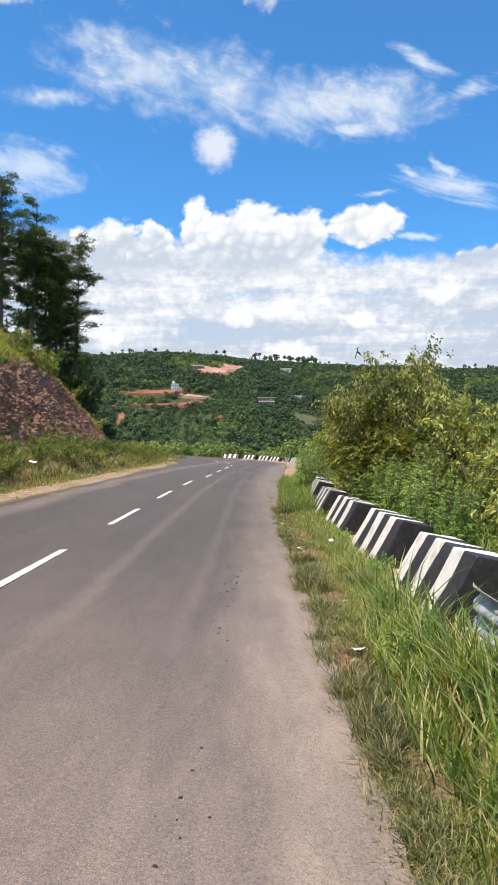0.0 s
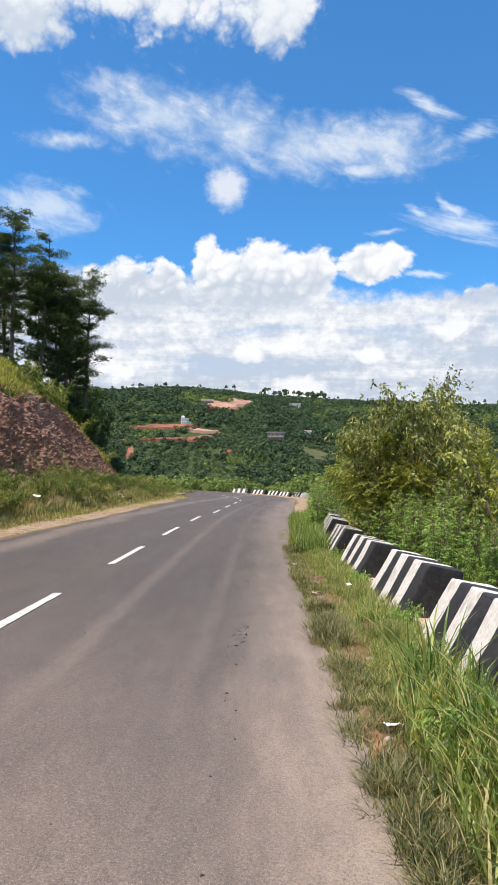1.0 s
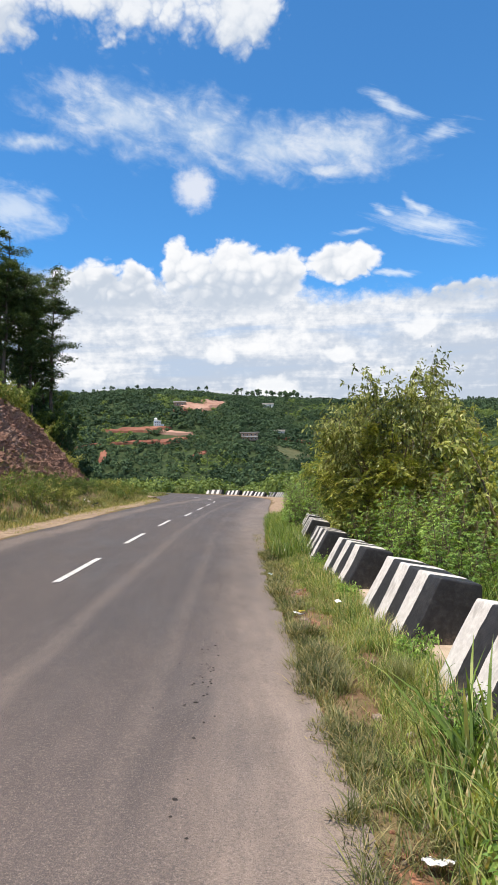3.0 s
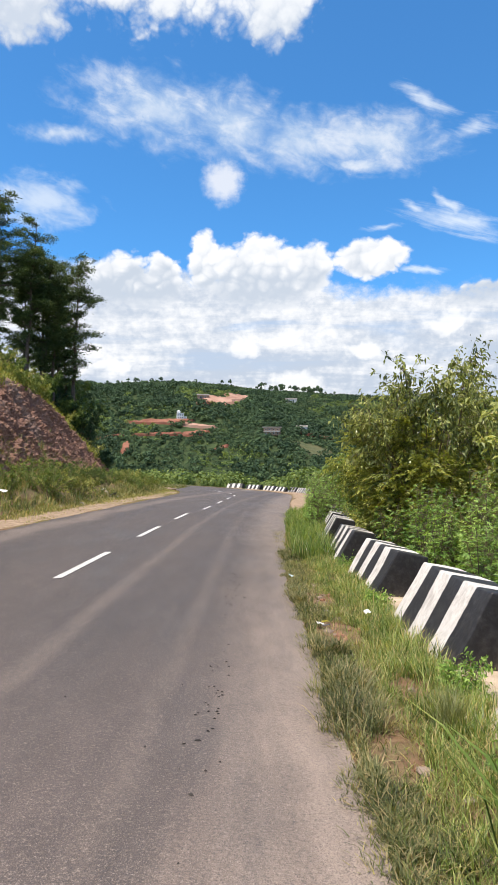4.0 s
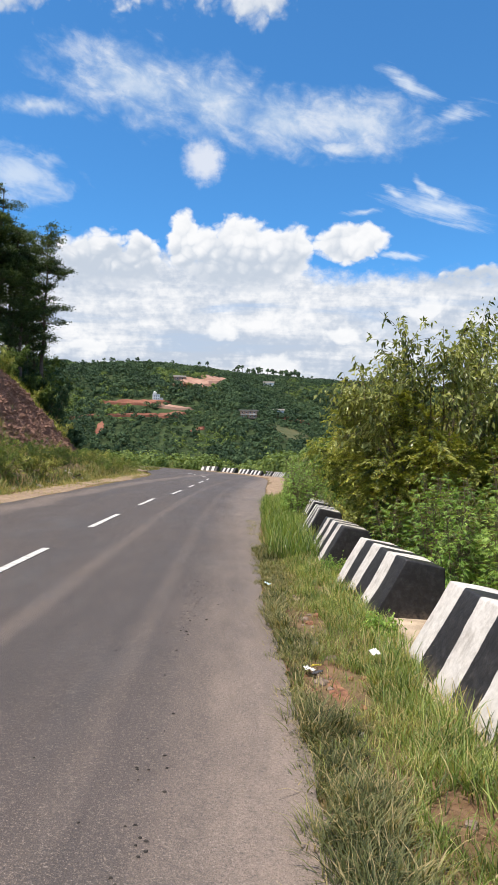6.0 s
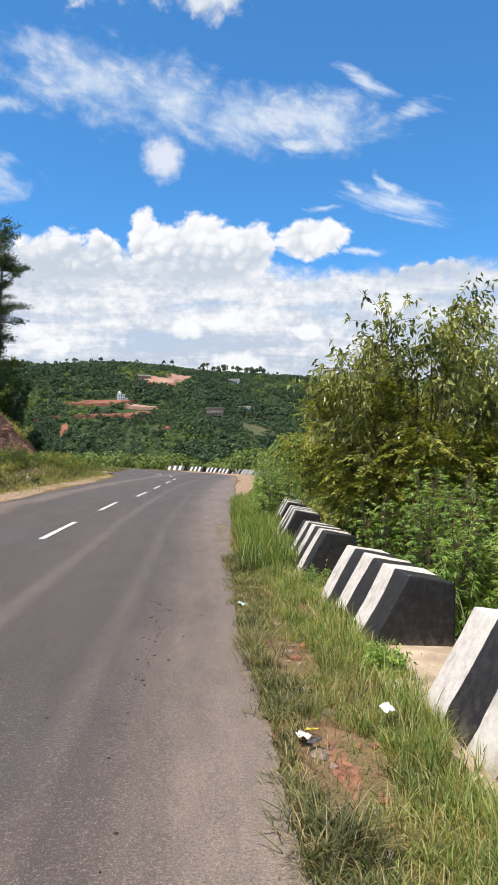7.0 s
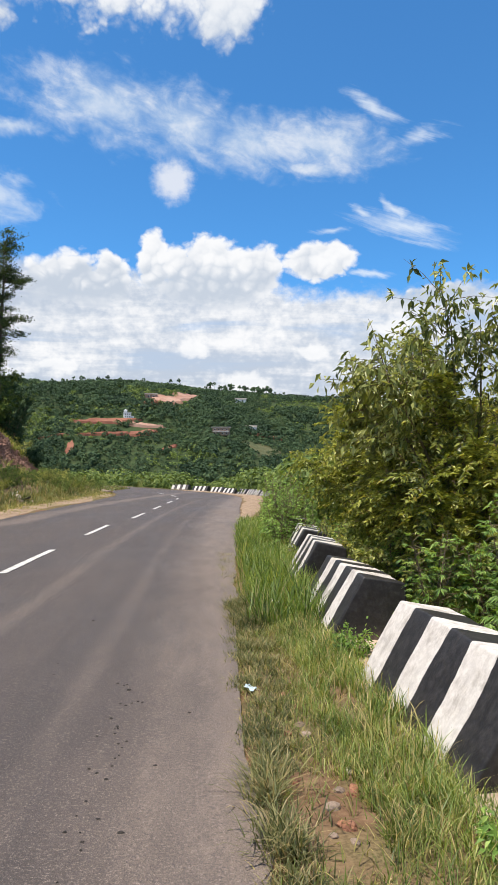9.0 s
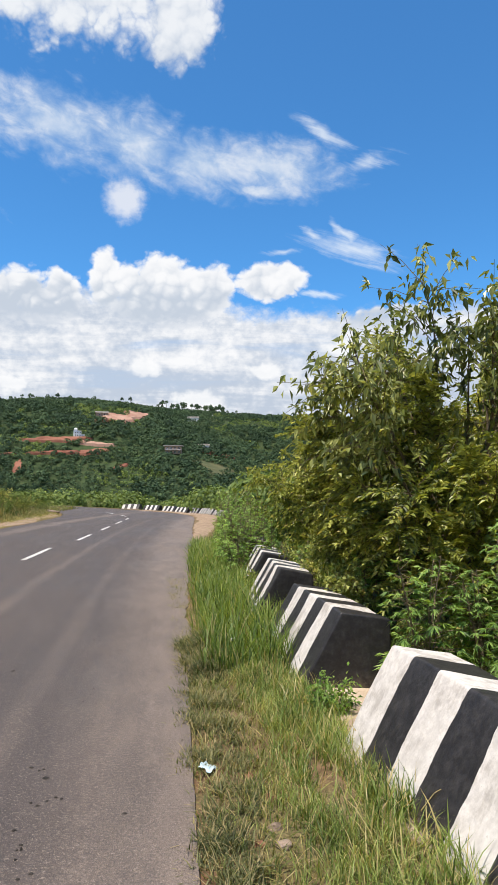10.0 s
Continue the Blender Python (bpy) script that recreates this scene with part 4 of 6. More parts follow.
def bush(name, x, y, sink, height, radius, stems, twigs, per, leaf, width, mat, seed, label, category="bush", droop=0.45, low=0.12, spread=1.0, lean=(0, 0), cone=0.28, rows=False):
    """A many-stemmed bush: curved stems, twigs and single leaves; rows: leaflets in two rows along flat, arching sprays."""
    rng = np.random.default_rng(seed)
    ob = thing(name, Matrix.Translation(at_land(x, y, -sink)), label, category)
    wood, bases, ways, faces = [], [], [], []
    lines = []
    for s in range(stems):
        a = 2 * np.pi * (s + rng.uniform(-0.3, 0.3)) / stems
        reach = radius * rng.uniform(0.2, 1.0) ** 0.7
        h = height * rng.uniform(0.72, 1.0) * (1 - cone * (reach / radius) ** 2)
        t = np.linspace(0, 1, 8)
        p = np.stack([np.cos(a) * reach * t**1.25 + lean[0] * t, np.sin(a) * reach * t**1.25 + lean[1] * t, h * t**0.92], 1)
        p[1:] += np.cumsum(rng.normal(0, 0.022 * height / 3, (7, 3)), axis=0)
        r = np.interp(t, [0, 1], [0.010 + 0.006 * height, 0.003])
        wood.append(tube(p, r, 5, False))
        lines.append((p, h))
    for w in range(twigs):
        p, h = lines[rng.integers(len(lines))]
        t = low + (1 - low) * rng.uniform(0, 1) ** 0.7
        c = np.array([np.interp(t, np.linspace(0, 1, 8), p[:, k]) for k in range(3)])
        out = c * [1, 1, 0] - np.array([lean[0], lean[1], 0]) * t
        d = unit(unit(out) * 0.7 + rng.normal(0, 0.65, 3) + [0, 0, 0.35])
        L = radius * rng.uniform(0.22, 0.55) * spread * (1.0 - 0.35 * t)
        u = np.linspace(0, 1, 3)[:, None]
        q = c + d * L * u + np.array([0, 0, -1.0]) * L * 0.22 * u**2
        wood.append(tube(q, np.linspace(0.005, 0.0015, 3), 3, False))
        m = max(3, int(per * rng.uniform(0.6, 1.3)))
        if rows:
            tt = np.linspace(0.15, 1.0, m)[:, None]
            across = unit(np.cross(d, [0, 0, 1.0]) + rng.normal(0, 0.25, 3))
            bases.append(c + d * L * tt + np.array([0, 0, -1.0]) * L * 0.22 * tt**2 + rng.normal(0, 0.006, (m, 3)))
            ways.append(across * np.where(np.arange(m) % 2, 1.0, -1.0)[:, None] + d * 0.65 + rng.normal(0, 0.18, (m, 3)) + [0, 0, -droop * 0.5])
            faces.append(np.cross(across, d) * np.sign(np.cross(across, d)[2] + 1e-6) + rng.normal(0, 0.28, (m, 3)))
        else:
            tt = rng.uniform(0.12, 1.0, m)[:, None]
            bases.append(c + d * L * tt + np.array([0, 0, -1.0]) * L * 0.22 * tt**2 + rng.normal(0, 0.03, (m, 3)) * spread)
            ways.append(d * 0.5 + rng.normal(0, 0.6, (m, 3)) + [0, 0, -droop])
    v, f = join(wood)
    build("stem", v, f, TWIG, ob)
    b, w = np.concatenate(bases), np.concatenate(ways)
    n = len(b)
    size = rng.uniform(0.6, 1.15, n)
    v, f = kites(b, w, leaf * size, width * size, rng, side=np.concatenate(faces) if rows else None)
    build("foliage", v, f, mat, ob)
    return ob


def palmate_plant(name, x, y, sink, height, leaves, leaf, mat, seed, label):
    """A tall herb with fans of narrow leaflets up its stems."""
    rng = np.random.default_rng(seed)
    ob = thing(name, Matrix.Translation(at_land(x, y, -sink)), label, "herb plant", "leafy herb plants")
    wood, B, W, S, Ln = [], [], [], [], []
    for s in range(5):
        a, reach = rng.uniform(0, 6.28), rng.uniform(0.05, 0.42) * height * 0.6
        t = np.linspace(0, 1, 6)
        h = height * rng.uniform(0.75, 1.05)
        p = np.stack([np.cos(a) * reach * t**1.3, np.sin(a) * reach * t**1.3, h * t], 1)
        wood.append(tube(p, np.linspace(0.010, 0.003, 6), 5, False))
        for k in range(leaves // 5):
            u = 0.12 + 0.88 * (k + rng.uniform(0, 1)) / (leaves // 5)
            c = np.array([np.interp(u, t, p[:, q]) for q in range(3)])
            d = unit(np.r_[rng.normal(0, 1, 2), rng.uniform(-0.55, 1.1)])
            stalk = (0.05 + 0.16 * (1 - u)) * rng.uniform(0.7, 1.3) * height
            e = c + d * stalk
            wood.append(tube([c, e], [0.003, 0.002], 3, False))
            side = unit(np.cross(d, [0, 0, 1.0]))
            size = leaf * rng.uniform(0.7, 1.2) * (0.65 + 0.5 * (1 - u))
            for g in np.linspace(-1.25, 1.25, 7):
                B.append(e)
                W.append(d * math.cos(g) + side * math.sin(g) + np.array([0, 0, -0.28]) + rng.normal(0, 0.14, 3))
                S.append(np.cross(d, side) + rng.normal(0, 0.35, 3))
                Ln.append(size * (1 - 0.28 * abs(g)))
    v, f = join(wood)
    build("stem", v, f, TWIG, ob)
    Ln = np.array(Ln)
    v, f = kites(np.array(B), np.array(W), Ln, Ln * 0.20, rng, 0.1, np.array(S))
    build("foliage", v, f, mat, ob)
    return ob


def right_hand_growth():
    # the tall leafy sapling and the bushes on the valley side
    bush("sapling_tree", 3.5, 16.2, 0.1, 4.55, 1.5, 22, 620, 15, 0.112, 0.046, SAPLING_LEAF, 121, "tall leafy sapling with drooping pointed olive-green leaves", "small tree", 0.75, 0.62, 1.35, cone=0.32)
    bush("roadside_bush", 3.45, 15.9, 0.1, 2.85, 1.45, 18, 1300, 34, 0.075, 0.030, BUSH_LEAF, 114, "dense yellow-green bush behind the barrier blocks", "bush", 0.35, 0.25, cone=0.3, rows=True)
    bush("roadside_bush", 3.25, 18.0, 0.1, 3.2, 1.4, 18, 1250, 34, 0.075, 0.032, BUSH_LEAF, 102, "dense yellow-green bush behind the barrier blocks", "bush", 0.35, 0.2, cone=0.3, rows=True)
    bush("roadside_bush", 4.2, 17.4, 0.1, 4.4, 1.7, 18, 1300, 34, 0.090, 0.040, BUSH_LEAF, 103, "dense yellow-green bush on the valley slope", "bush", 0.4, 0.1, cone=0.4, rows=True)
    bush("roadside_bush", 4.0, 22.5, 0.1, 3.6, 1.7, 12, 600, 30, 0.095, 0.046, BUSH_LEAF, 104, "dense yellow-green bush on the valley slope", "bush", 0.35, 0.08)
    bush("leafy_shrub", 4.35, 12.7, 0.1, 3.3, 1.35, 7, 240, 18, 0.12, 0.055, SHRUB_LEAF, 105, "leafy green shrub with pale undersides on the slope", "shrub", 0.5, 0.1)
    bush("leafy_shrub", 5.6, 14.8, 0.1, 4.0, 1.7, 8, 300, 18, 0.12, 0.055, BUSH_LEAF, 106, "leafy yellow-green shrub on the valley slope", "shrub", 0.5, 0.1)
    bush("leafy_shrub", 4.4, 10.3, 0.1, 2.6, 1.2, 7, 200, 18, 0.12, 0.055, SHRUB_LEAF, 107, "leafy green shrub on the valley slope", "shrub", 0.5, 0.1)
    bush("leafy_shrub", 5.9, 11.6, 0.1, 4.1, 1.5, 8, 240, 18, 0.12, 0.055, SHRUB_LEAF, 108, "leafy green shrub on the valley slope", "shrub", 0.5, 0.1)
    bush("leafy_shrub", 3.75, 14.2, 0.1, 1.7, 0.8, 8, 160, 18, 0.08, 0.04, SHRUB_LEAF, 109, "dense low green shrub behind the barrier", "shrub", 0.4, 0.05)
    bush("leafy_shrub", 2.95, 16.6, 0.1, 1.3, 0.8, 8, 180, 18, 0.07, 0.045, SHRUB_LEAF, 110, "dense low green shrub behind the barrier", "shrub", 0.4, 0.05)
    bush("leafy_shrub", 6.4, 18.5, 0.1, 5.2, 2.0, 8, 260, 18, 0.13, 0.06, BUSH_LEAF, 111, "leafy yellow-green shrub on the valley slope", "shrub", 0.5, 0.1)
    bush("leafy_shrub", 3.4, 8.2, 0.1, 1.5, 0.8, 7, 130, 16, 0.10, 0.05, SHRUB_LEAF, 112, "low green shrub beside the guard rail", "shrub", 0.5, 0.05)
    bush("leafy_shrub", 4.6, 7.6, 0.1, 2.4, 1.1, 7, 150, 16, 0.12, 0.055, SHRUB_LEAF, 113, "leafy green shrub on the valley slope", "shrub", 0.5, 0.05)
    # bright feathery herbs behind and among the blocks
    spots = [(3.0, 12.2, 1.25), (3.35, 11.5, 1.35), (3.6, 12.6, 1.5), (3.0, 13.4, 1.1), (3.3, 10.6, 1.1), (2.75, 11.2, 1.05), (2.65, 12.6, 1.15), (2.7, 13.6, 1.5), (2.45, 14.7, 1.3), (2.6, 16.4, 1.0), (2.75, 15.9, 1.25), (2.95, 12.9, 1.5), (2.75, 10.3, 0.9), (3.2, 14.3, 1.5), (2.7, 15.4, 0.9), (3.3, 12.7, 1.75), (2.9, 13.9, 1.4), (3.15, 11.9, 1.6), (3.5, 13.5, 1.8), (3.9, 11.6, 1.5), (3.1, 9.6, 1.0), (2.9, 14.6, 1.0),
             (1.95, 22.2, 1.45), (1.9, 23.2, 1.55), (2.1, 24.2, 1.7), (2.0, 25.0, 1.6), (2.5, 22.9, 1.5), (2.4, 21.2, 1.1), (2.6, 25.6, 1.6), (2.9, 26.3, 1.5), (2.6, 20.0, 0.8), (1.85, 21.5, 1.3), (2.2, 22.3, 1.6), (2.3, 23.6, 1.7), (1.78, 22.7, 1.35)]
    for i, (x, y, h) in enumerate(spots):
        palmate_plant("herb_plant", x, y, 0.05, h, 230, 0.105, HEMP_LEAF, 200 + i, "bright green herb with fans of narrow leaflets")
    # growth that trails over the farther blocks
    for i, (x, y, h, r) in enumerate([(2.55, 19.4, 0.95, 0.55), (2.0, 19.55, 0.6, 0.4), (2.75, 20.8, 1.2, 0.6), (2.5, 17.6, 0.9, 0.45), (2.65, 15.0, 0.75, 0.4), (1.45, 6.5, 0.35, 0.25), (1.62, 8.2, 0.35, 0.2), (1.3, 5.0, 0.4, 0.25), (1.66, 14.4, 0.3, 0.18), (1.62, 11.3, 0.25, 0.16)]):
        bush("weed", x, y, 0.05, h, r, 6, 70, 13, 0.075 if h > 0.55 else 0.045, 0.035 if h > 0.55 else 0.020, SHRUB_LEAF if h > 0.55 else HEMP_LEAF, 260 + i, "leafy green weed growing beside the barrier blocks", "weed", 0.3, 0.05)


right_hand_growth()


def bare(x, y, rng):
    """Thins what grows on the patches of bare soil."""
    keep = np.ones(len(x), bool)
    for cx, cy, a, b in ((0.82, 5.3, 0.17, 0.5), (0.96, 7.1, 0.16, 0.36), (0.99, 9.95, 0.22, 0.5), (0.98, 11.75, 0.20, 0.5), (1.3, 8.3, 0.15, 0.3), (1.35, 13.2, 0.1, 0.4), (0.95, 3.6, 0.1, 0.3)):
        r = ((x - cx) / a) ** 2 + ((y - cy) / b) ** 2 + 0.8 * fbm(x * 6, y * 6, 15, 2)
        keep &= (r > 1.0) | (rng.uniform(0, 1, len(x)) < 0.10)
    return x[keep], y[keep]


def verge_grass():
    rng = np.random.default_rng(7)
    # short grass all along the verge
    x, y = clumped(rng, 84000, 0.74, 1.72, 1.6, 16, 700, 0.065)
    x, y = bare(x, y, rng)
    keep = (fbm(x * 2.2 + 5, y * 1.1, 77, 2) > -0.14) | (rng.uniform(0, 1, len(x)) < 0.3)
    worn = smooth(y, 5.5, 7.5) * (1 - smooth(x + 0.10 * fbm(y * 1.3, y * 0, 78, 2), 1.0, 1.22))
    keep &= rng.uniform(0, 1, len(x)) > 0.72 * worn
    x, y = x[keep], y[keep]
    grass("verge_grass", x, y, rng.uniform(0.05, 0.19, len(x)) * (0.5 + 0.6 * smooth(x, 0.7, 1.5)), GRASS_BLADE, 11, "green grass on the roadside verge", (0.15, 0.9), (0.0028, 0.0065))
    # straw-coloured low growth at the asphalt's rim
    x, y = clumped(rng, 15000, 0.66, 1.25, 1.6, 22, 500, 0.05)
    x, y = bare(x, y, rng)
    grass("dry_verge_grass", x, y, rng.uniform(0.03, 0.13, len(x)), DRY_BLADE, 12, "straw-coloured dry grass along the asphalt edge", (0.4, 1.3), (0.003, 0.007))
    x, y = clumped(rng, 9000, 0.95, 1.6, 1.6, 16, 240, 0.06)
    x, y = bare(x, y, rng)
    grass("dry_verge_grass", x, y, rng.uniform(0.05, 0.17, len(x)), DRY_BLADE, 24, "straw-coloured dry grass in the roadside verge", (0.3, 1.1), (0.003, 0.006))
    # sprawling tufts that creep over the asphalt's rim
    x, y = clumped(rng, 42000, 0.66, 0.98, 1.6, 17, 300, 0.05, 0.10)
    x, y = bare(x, y, rng)
    x = x + np.interp(y, [3, 7, 10, 12, 16, 18], [0.03, 0.0, 0.0, -0.05, 0.02, 0.06])
    grass("edge_weeds", x, y, rng.uniform(0.04, 0.13, len(x)) * (1 + 0.7 * (vnoise(y * 1.6, x * 0, 5) > 0.1)), EDGE_BLADE, 21, "grey-green weed tufts creeping over the asphalt edge", (0.3, 1.1), (0.003, 0.008), "weeds")
    # tall rank grass round the rail and the first block
    x, y = clumped(rng, 5500, 1.0, 1.75, 1.8, 6.0, 110, 0.10)
    tall = 1 - smooth(y, 4.6, 6.4)
    keep = (rng.uniform(0, 1, len(x)) < (0.25 + 0.75 * tall) * (0.35 + 0.65 * smooth(y, 2.3, 3.3))) & ((x < 1.5) | (y < 4.4))
    x, y = x[keep], y[keep]
    grass("tall_grass", x, y, rng.uniform(0.22, 0.66, len(x)) * (0.45 + 0.55 * smooth(x, 0.95, 1.5)), GRASS_BLADE, 13, "tall rank green grass beside the guard rail", (0.15, 0.75), (0.007, 0.016), "tall grass")
    # broad arching blades, some in front of the first block
    for cx, cy, n in ((1.42, 4.3, 60), (1.58, 3.7, 60), (1.22, 3.2, 40), (1.5, 5.3, 44), (1.36, 6.1, 40), (1.1, 2.3, 26)):
        px, py = cx + rng.normal(0, 0.08, n), cy + rng.normal(0, 0.10, n)
        ob = grass("reed_grass_clump", px, py, rng.uniform(0.35, 0.85, n), LUSH_BLADE, int(cy * 100), "clump of broad arching bright green grass blades", (0.35, 0.95), (0.012, 0.024), "grass clump")
        del ob["kind"]
    x, y = clumped(rng, 2600, 1.35, 1.70, 6.6, 17, 90, 0.06)
    grass("tall_grass", x, y, rng.uniform(0.10, 0.30, len(x)), GRASS_BLADE, 14, "green grass tufts at the foot of the blocks", (0.15, 0.8), (0.004, 0.009), "tall grass")
    # thicker and taller farther on, where the blocks are overgrown
    x, y = clumped(rng, 17000, 0.82, 2.1, 15.5, 30, 300, 0.12)
    x = x + 0.035 * np.maximum(y - 14, 0) + 0.02 * np.maximum(y - 24, 0)
    grass("tall_grass", x, y, rng.uniform(0.16, 0.55, len(x)), LUSH_BLADE, 15, "lush tall green grass on the verge", (0.15, 0.7), (0.006, 0.014), "tall grass")
    x, y = clumped(rng, 9000, 1.6, 3.4, 29, 52, 260, 0.2)
    x = x + 0.55 + 0.10 * np.maximum(y - 30, 0)
    grass("tall_grass", x, y, rng.uniform(0.2, 0.7, len(x)), LUSH_BLADE, 16, "lush tall green grass on the verge", (0.15, 0.7), (0.012, 0.025), "tall grass")
    # valley side behind the blocks
    x, y = clumped(rng, 16000, 2.5, 6.5, 3, 26, 420, 0.16)
    grass("slope_grass", x, y, rng.uniform(0.2, 0.75, len(x)), LUSH_BLADE, 17, "rank green grass on the valley slope", (0.15, 0.8), (0.007, 0.016), "tall grass")
    # left verge and the bank below the rock
    x, y = clumped(rng, 27000, -9.6, -6.3, 9, 58, 900, 0.22)
    x = x - 0.09 * np.maximum(y - 22, 0) * (x < -7.4)
    grass("bank_grass", x, y, rng.uniform(0.2, 0.75, len(x)) * (0.25 + 0.75 * smooth(-x, 6.3, 7.6)), BANK_BLADE, 18, "rough green and straw-coloured grass below the rock face", (0.2, 0.9), (0.012, 0.026), "tall grass")
    x, y = clumped(rng, 13000, -6.9, -5.35, 4, 56, 620, 0.14)
    grass("shoulder_grass", x, y, rng.uniform(0.05, 0.25, len(x)) * (0.4 + 0.6 * smooth(-x, 5.4, 6.4)), DRY_BLADE, 22, "dry straw-coloured grass tufts on the sandy shoulder", (0.4, 1.2), (0.008, 0.02))
    x, y = clumped(rng, 12000, -12.5, -6.9, 42, 62, 420, 0.22)
    grass("bank_grass", x, y, rng.uniform(0.12, 0.42, len(x)), BANK_BLADE, 23, "rough grass on the bank below the rock face", (0.2, 0.9), (0.018, 0.035), "tall grass")
    x, y = clumped(rng, 6000, -13.5, -6.8, 56, 74, 260, 0.3)
    grass("bank_grass", x, y, rng.uniform(0.15, 0.45, len(x)), BANK_BLADE, 19, "rough grass on the bank at the bend", (0.2, 0.9), (0.02, 0.04), "tall grass")
    # grass crest above the cutting
    y = rng.uniform(22, 66, 17000)
    ye = y
    top = toe_x(y) - 0.3 - 0.56 * line(ye, CUT)
    x = top - np.abs(rng.normal(0, 2.2, len(y))) + 0.3
    grass("crest_grass", x, y, rng.uniform(0.2, 0.7, len(x)), CREST_BLADE, 20, "yellow-green grass on the crest above the rock face", (0.2, 0.8), (0.03, 0.06), "tall grass")


verge_grass()


def bank_weeds():
    rng = np.random.default_rng(77)
    for i in range(84):
        y = rng.uniform(14, 60)
        x = -7.2 - rng.uniform(0, 1) * (1.3 + 0.09 * max(0, y - 20))
        h = rng.uniform(0.6, 1.25)
        bush("bank_weed", x, y, 0.05, h, h * 0.75, 7, 80, 14, 0.09, 0.045, SCRUB_LEAF if i % 3 else SHRUB_LEAF, 500 + i, "rank green weed on the bank below the rock face", "weed", 0.2, 0.05)


    for i in range(16):
        y = rng.uniform(40, 62)
        x = float(toe_x(y)) - 0.3 - 0.56 * float(line(y, CUT)) - rng.uniform(-0.2, 1.2)
        h = rng.uniform(0.7, 1.7)
        bush("crest_shrub", x, y, 0.05, h, h * 0.8, 7, 80, 16, 0.12, 0.06, SHRUB_LEAF if i % 2 else SCRUB_LEAF, 620 + i, "yellow-green shrub on the crest of the cutting", "shrub", 0.2, 0.05)


bank_weeds()


def plume_grass():
    """Tall pale tussocks at the bend and farther along the verge."""
    rng = np.random.default_rng(88)
    for i, (cx, cy, h, n) in enumerate([(-2.6, 83.5, 2.2, 260), (1.2, 81.0, 2.0, 260), (-6.5, 85.0, 2.3, 260), (2.65, 27.5, 1.5, 240), (3.1, 30.5, 1.5, 220), (1.35, 7.55, 0.34, 500)]):
        x, y = cx + rng.normal(0, 0.12 * h, n), cy + rng.normal(0, 0.12 * h, n)
        w = (0.012, 0.03) if cy > 20 else (0.002, 0.004)
        ob = grass("grass_tussock", x, y, rng.uniform(0.45, 1.0, n) * h, PLUME_BLADE, 600 + i, "tall pale grey-green grass tussock on the verge", (0.1, 0.6), w, "grass tussock")
        del ob["kind"]


plume_grass()


# ---------------- trees above the cutting ----------------
def pine(rng, H, spread):
    """Trunk, limbs and needle tufts of one tall pine."""
    t = np.linspace(0, 1, 10)
    sway = np.cumsum(rng.normal(0, 0.05, (10, 2)), axis=0)
    trunk = np.stack([sway[:, 0], sway[:, 1], H * t], 1)
    wood = [tube(trunk, np.interp(t, [0, 1], [0.20, 0.04]), 8, False)]
    B, W = [], []
    z = H * rng.uniform(0.34, 0.48)
    while z < H * 0.99:
        u = z / H
        full = spread * (1.0 - 0.42 * max(0, (u - 0.7) / 0.3) ** 2.0) * (0.45 + 0.55 * min(1, (u - 0.25) / 0.3))
        for _ in range(rng.integers(2, 5)):
            a = rng.uniform(0, 6.28)
            L = full * rng.uniform(0.3, 1.25)
            c = np.array([np.interp(u, t, trunk[:, q]) for q in range(3)])
            d = np.array([math.cos(a), math.sin(a), rng.uniform(-0.05, 0.75)])
            s = np.linspace(0, 1, 5)[:, None]
            q = c + d * L * s + np.array([0, 0, 0.12]) * L * s**2
            wood.append(tube(q, np.linspace(0.05, 0.012, 5), 4, False))
            for _k in range(int(3 + 4.2 * L)):
                e = rng.uniform(0.4, 1.05)
                m = 40
                centre = c + d * L * e + np.array([0, 0, 0.12]) * L * e * e + rng.normal(0, 0.26, 3) * [1, 1, 0.5]
                B.append(centre + rng.normal(0, 0.20, (m, 3)) * [1, 1, 0.45])
                W.append(rng.normal(0, 0.8, (m, 3)) * [1, 1, 0.5] + [0, 0, 0.40] + d * 0.4)
        z += H * rng.uniform(0.020, 0.062)
    b, w = np.concatenate(B), np.concatenate(W)
    L = rng.uniform(0.13, 0.25, len(b))
    return join(wood), kites(b, w, L, L * 0.38, rng, 0.1)


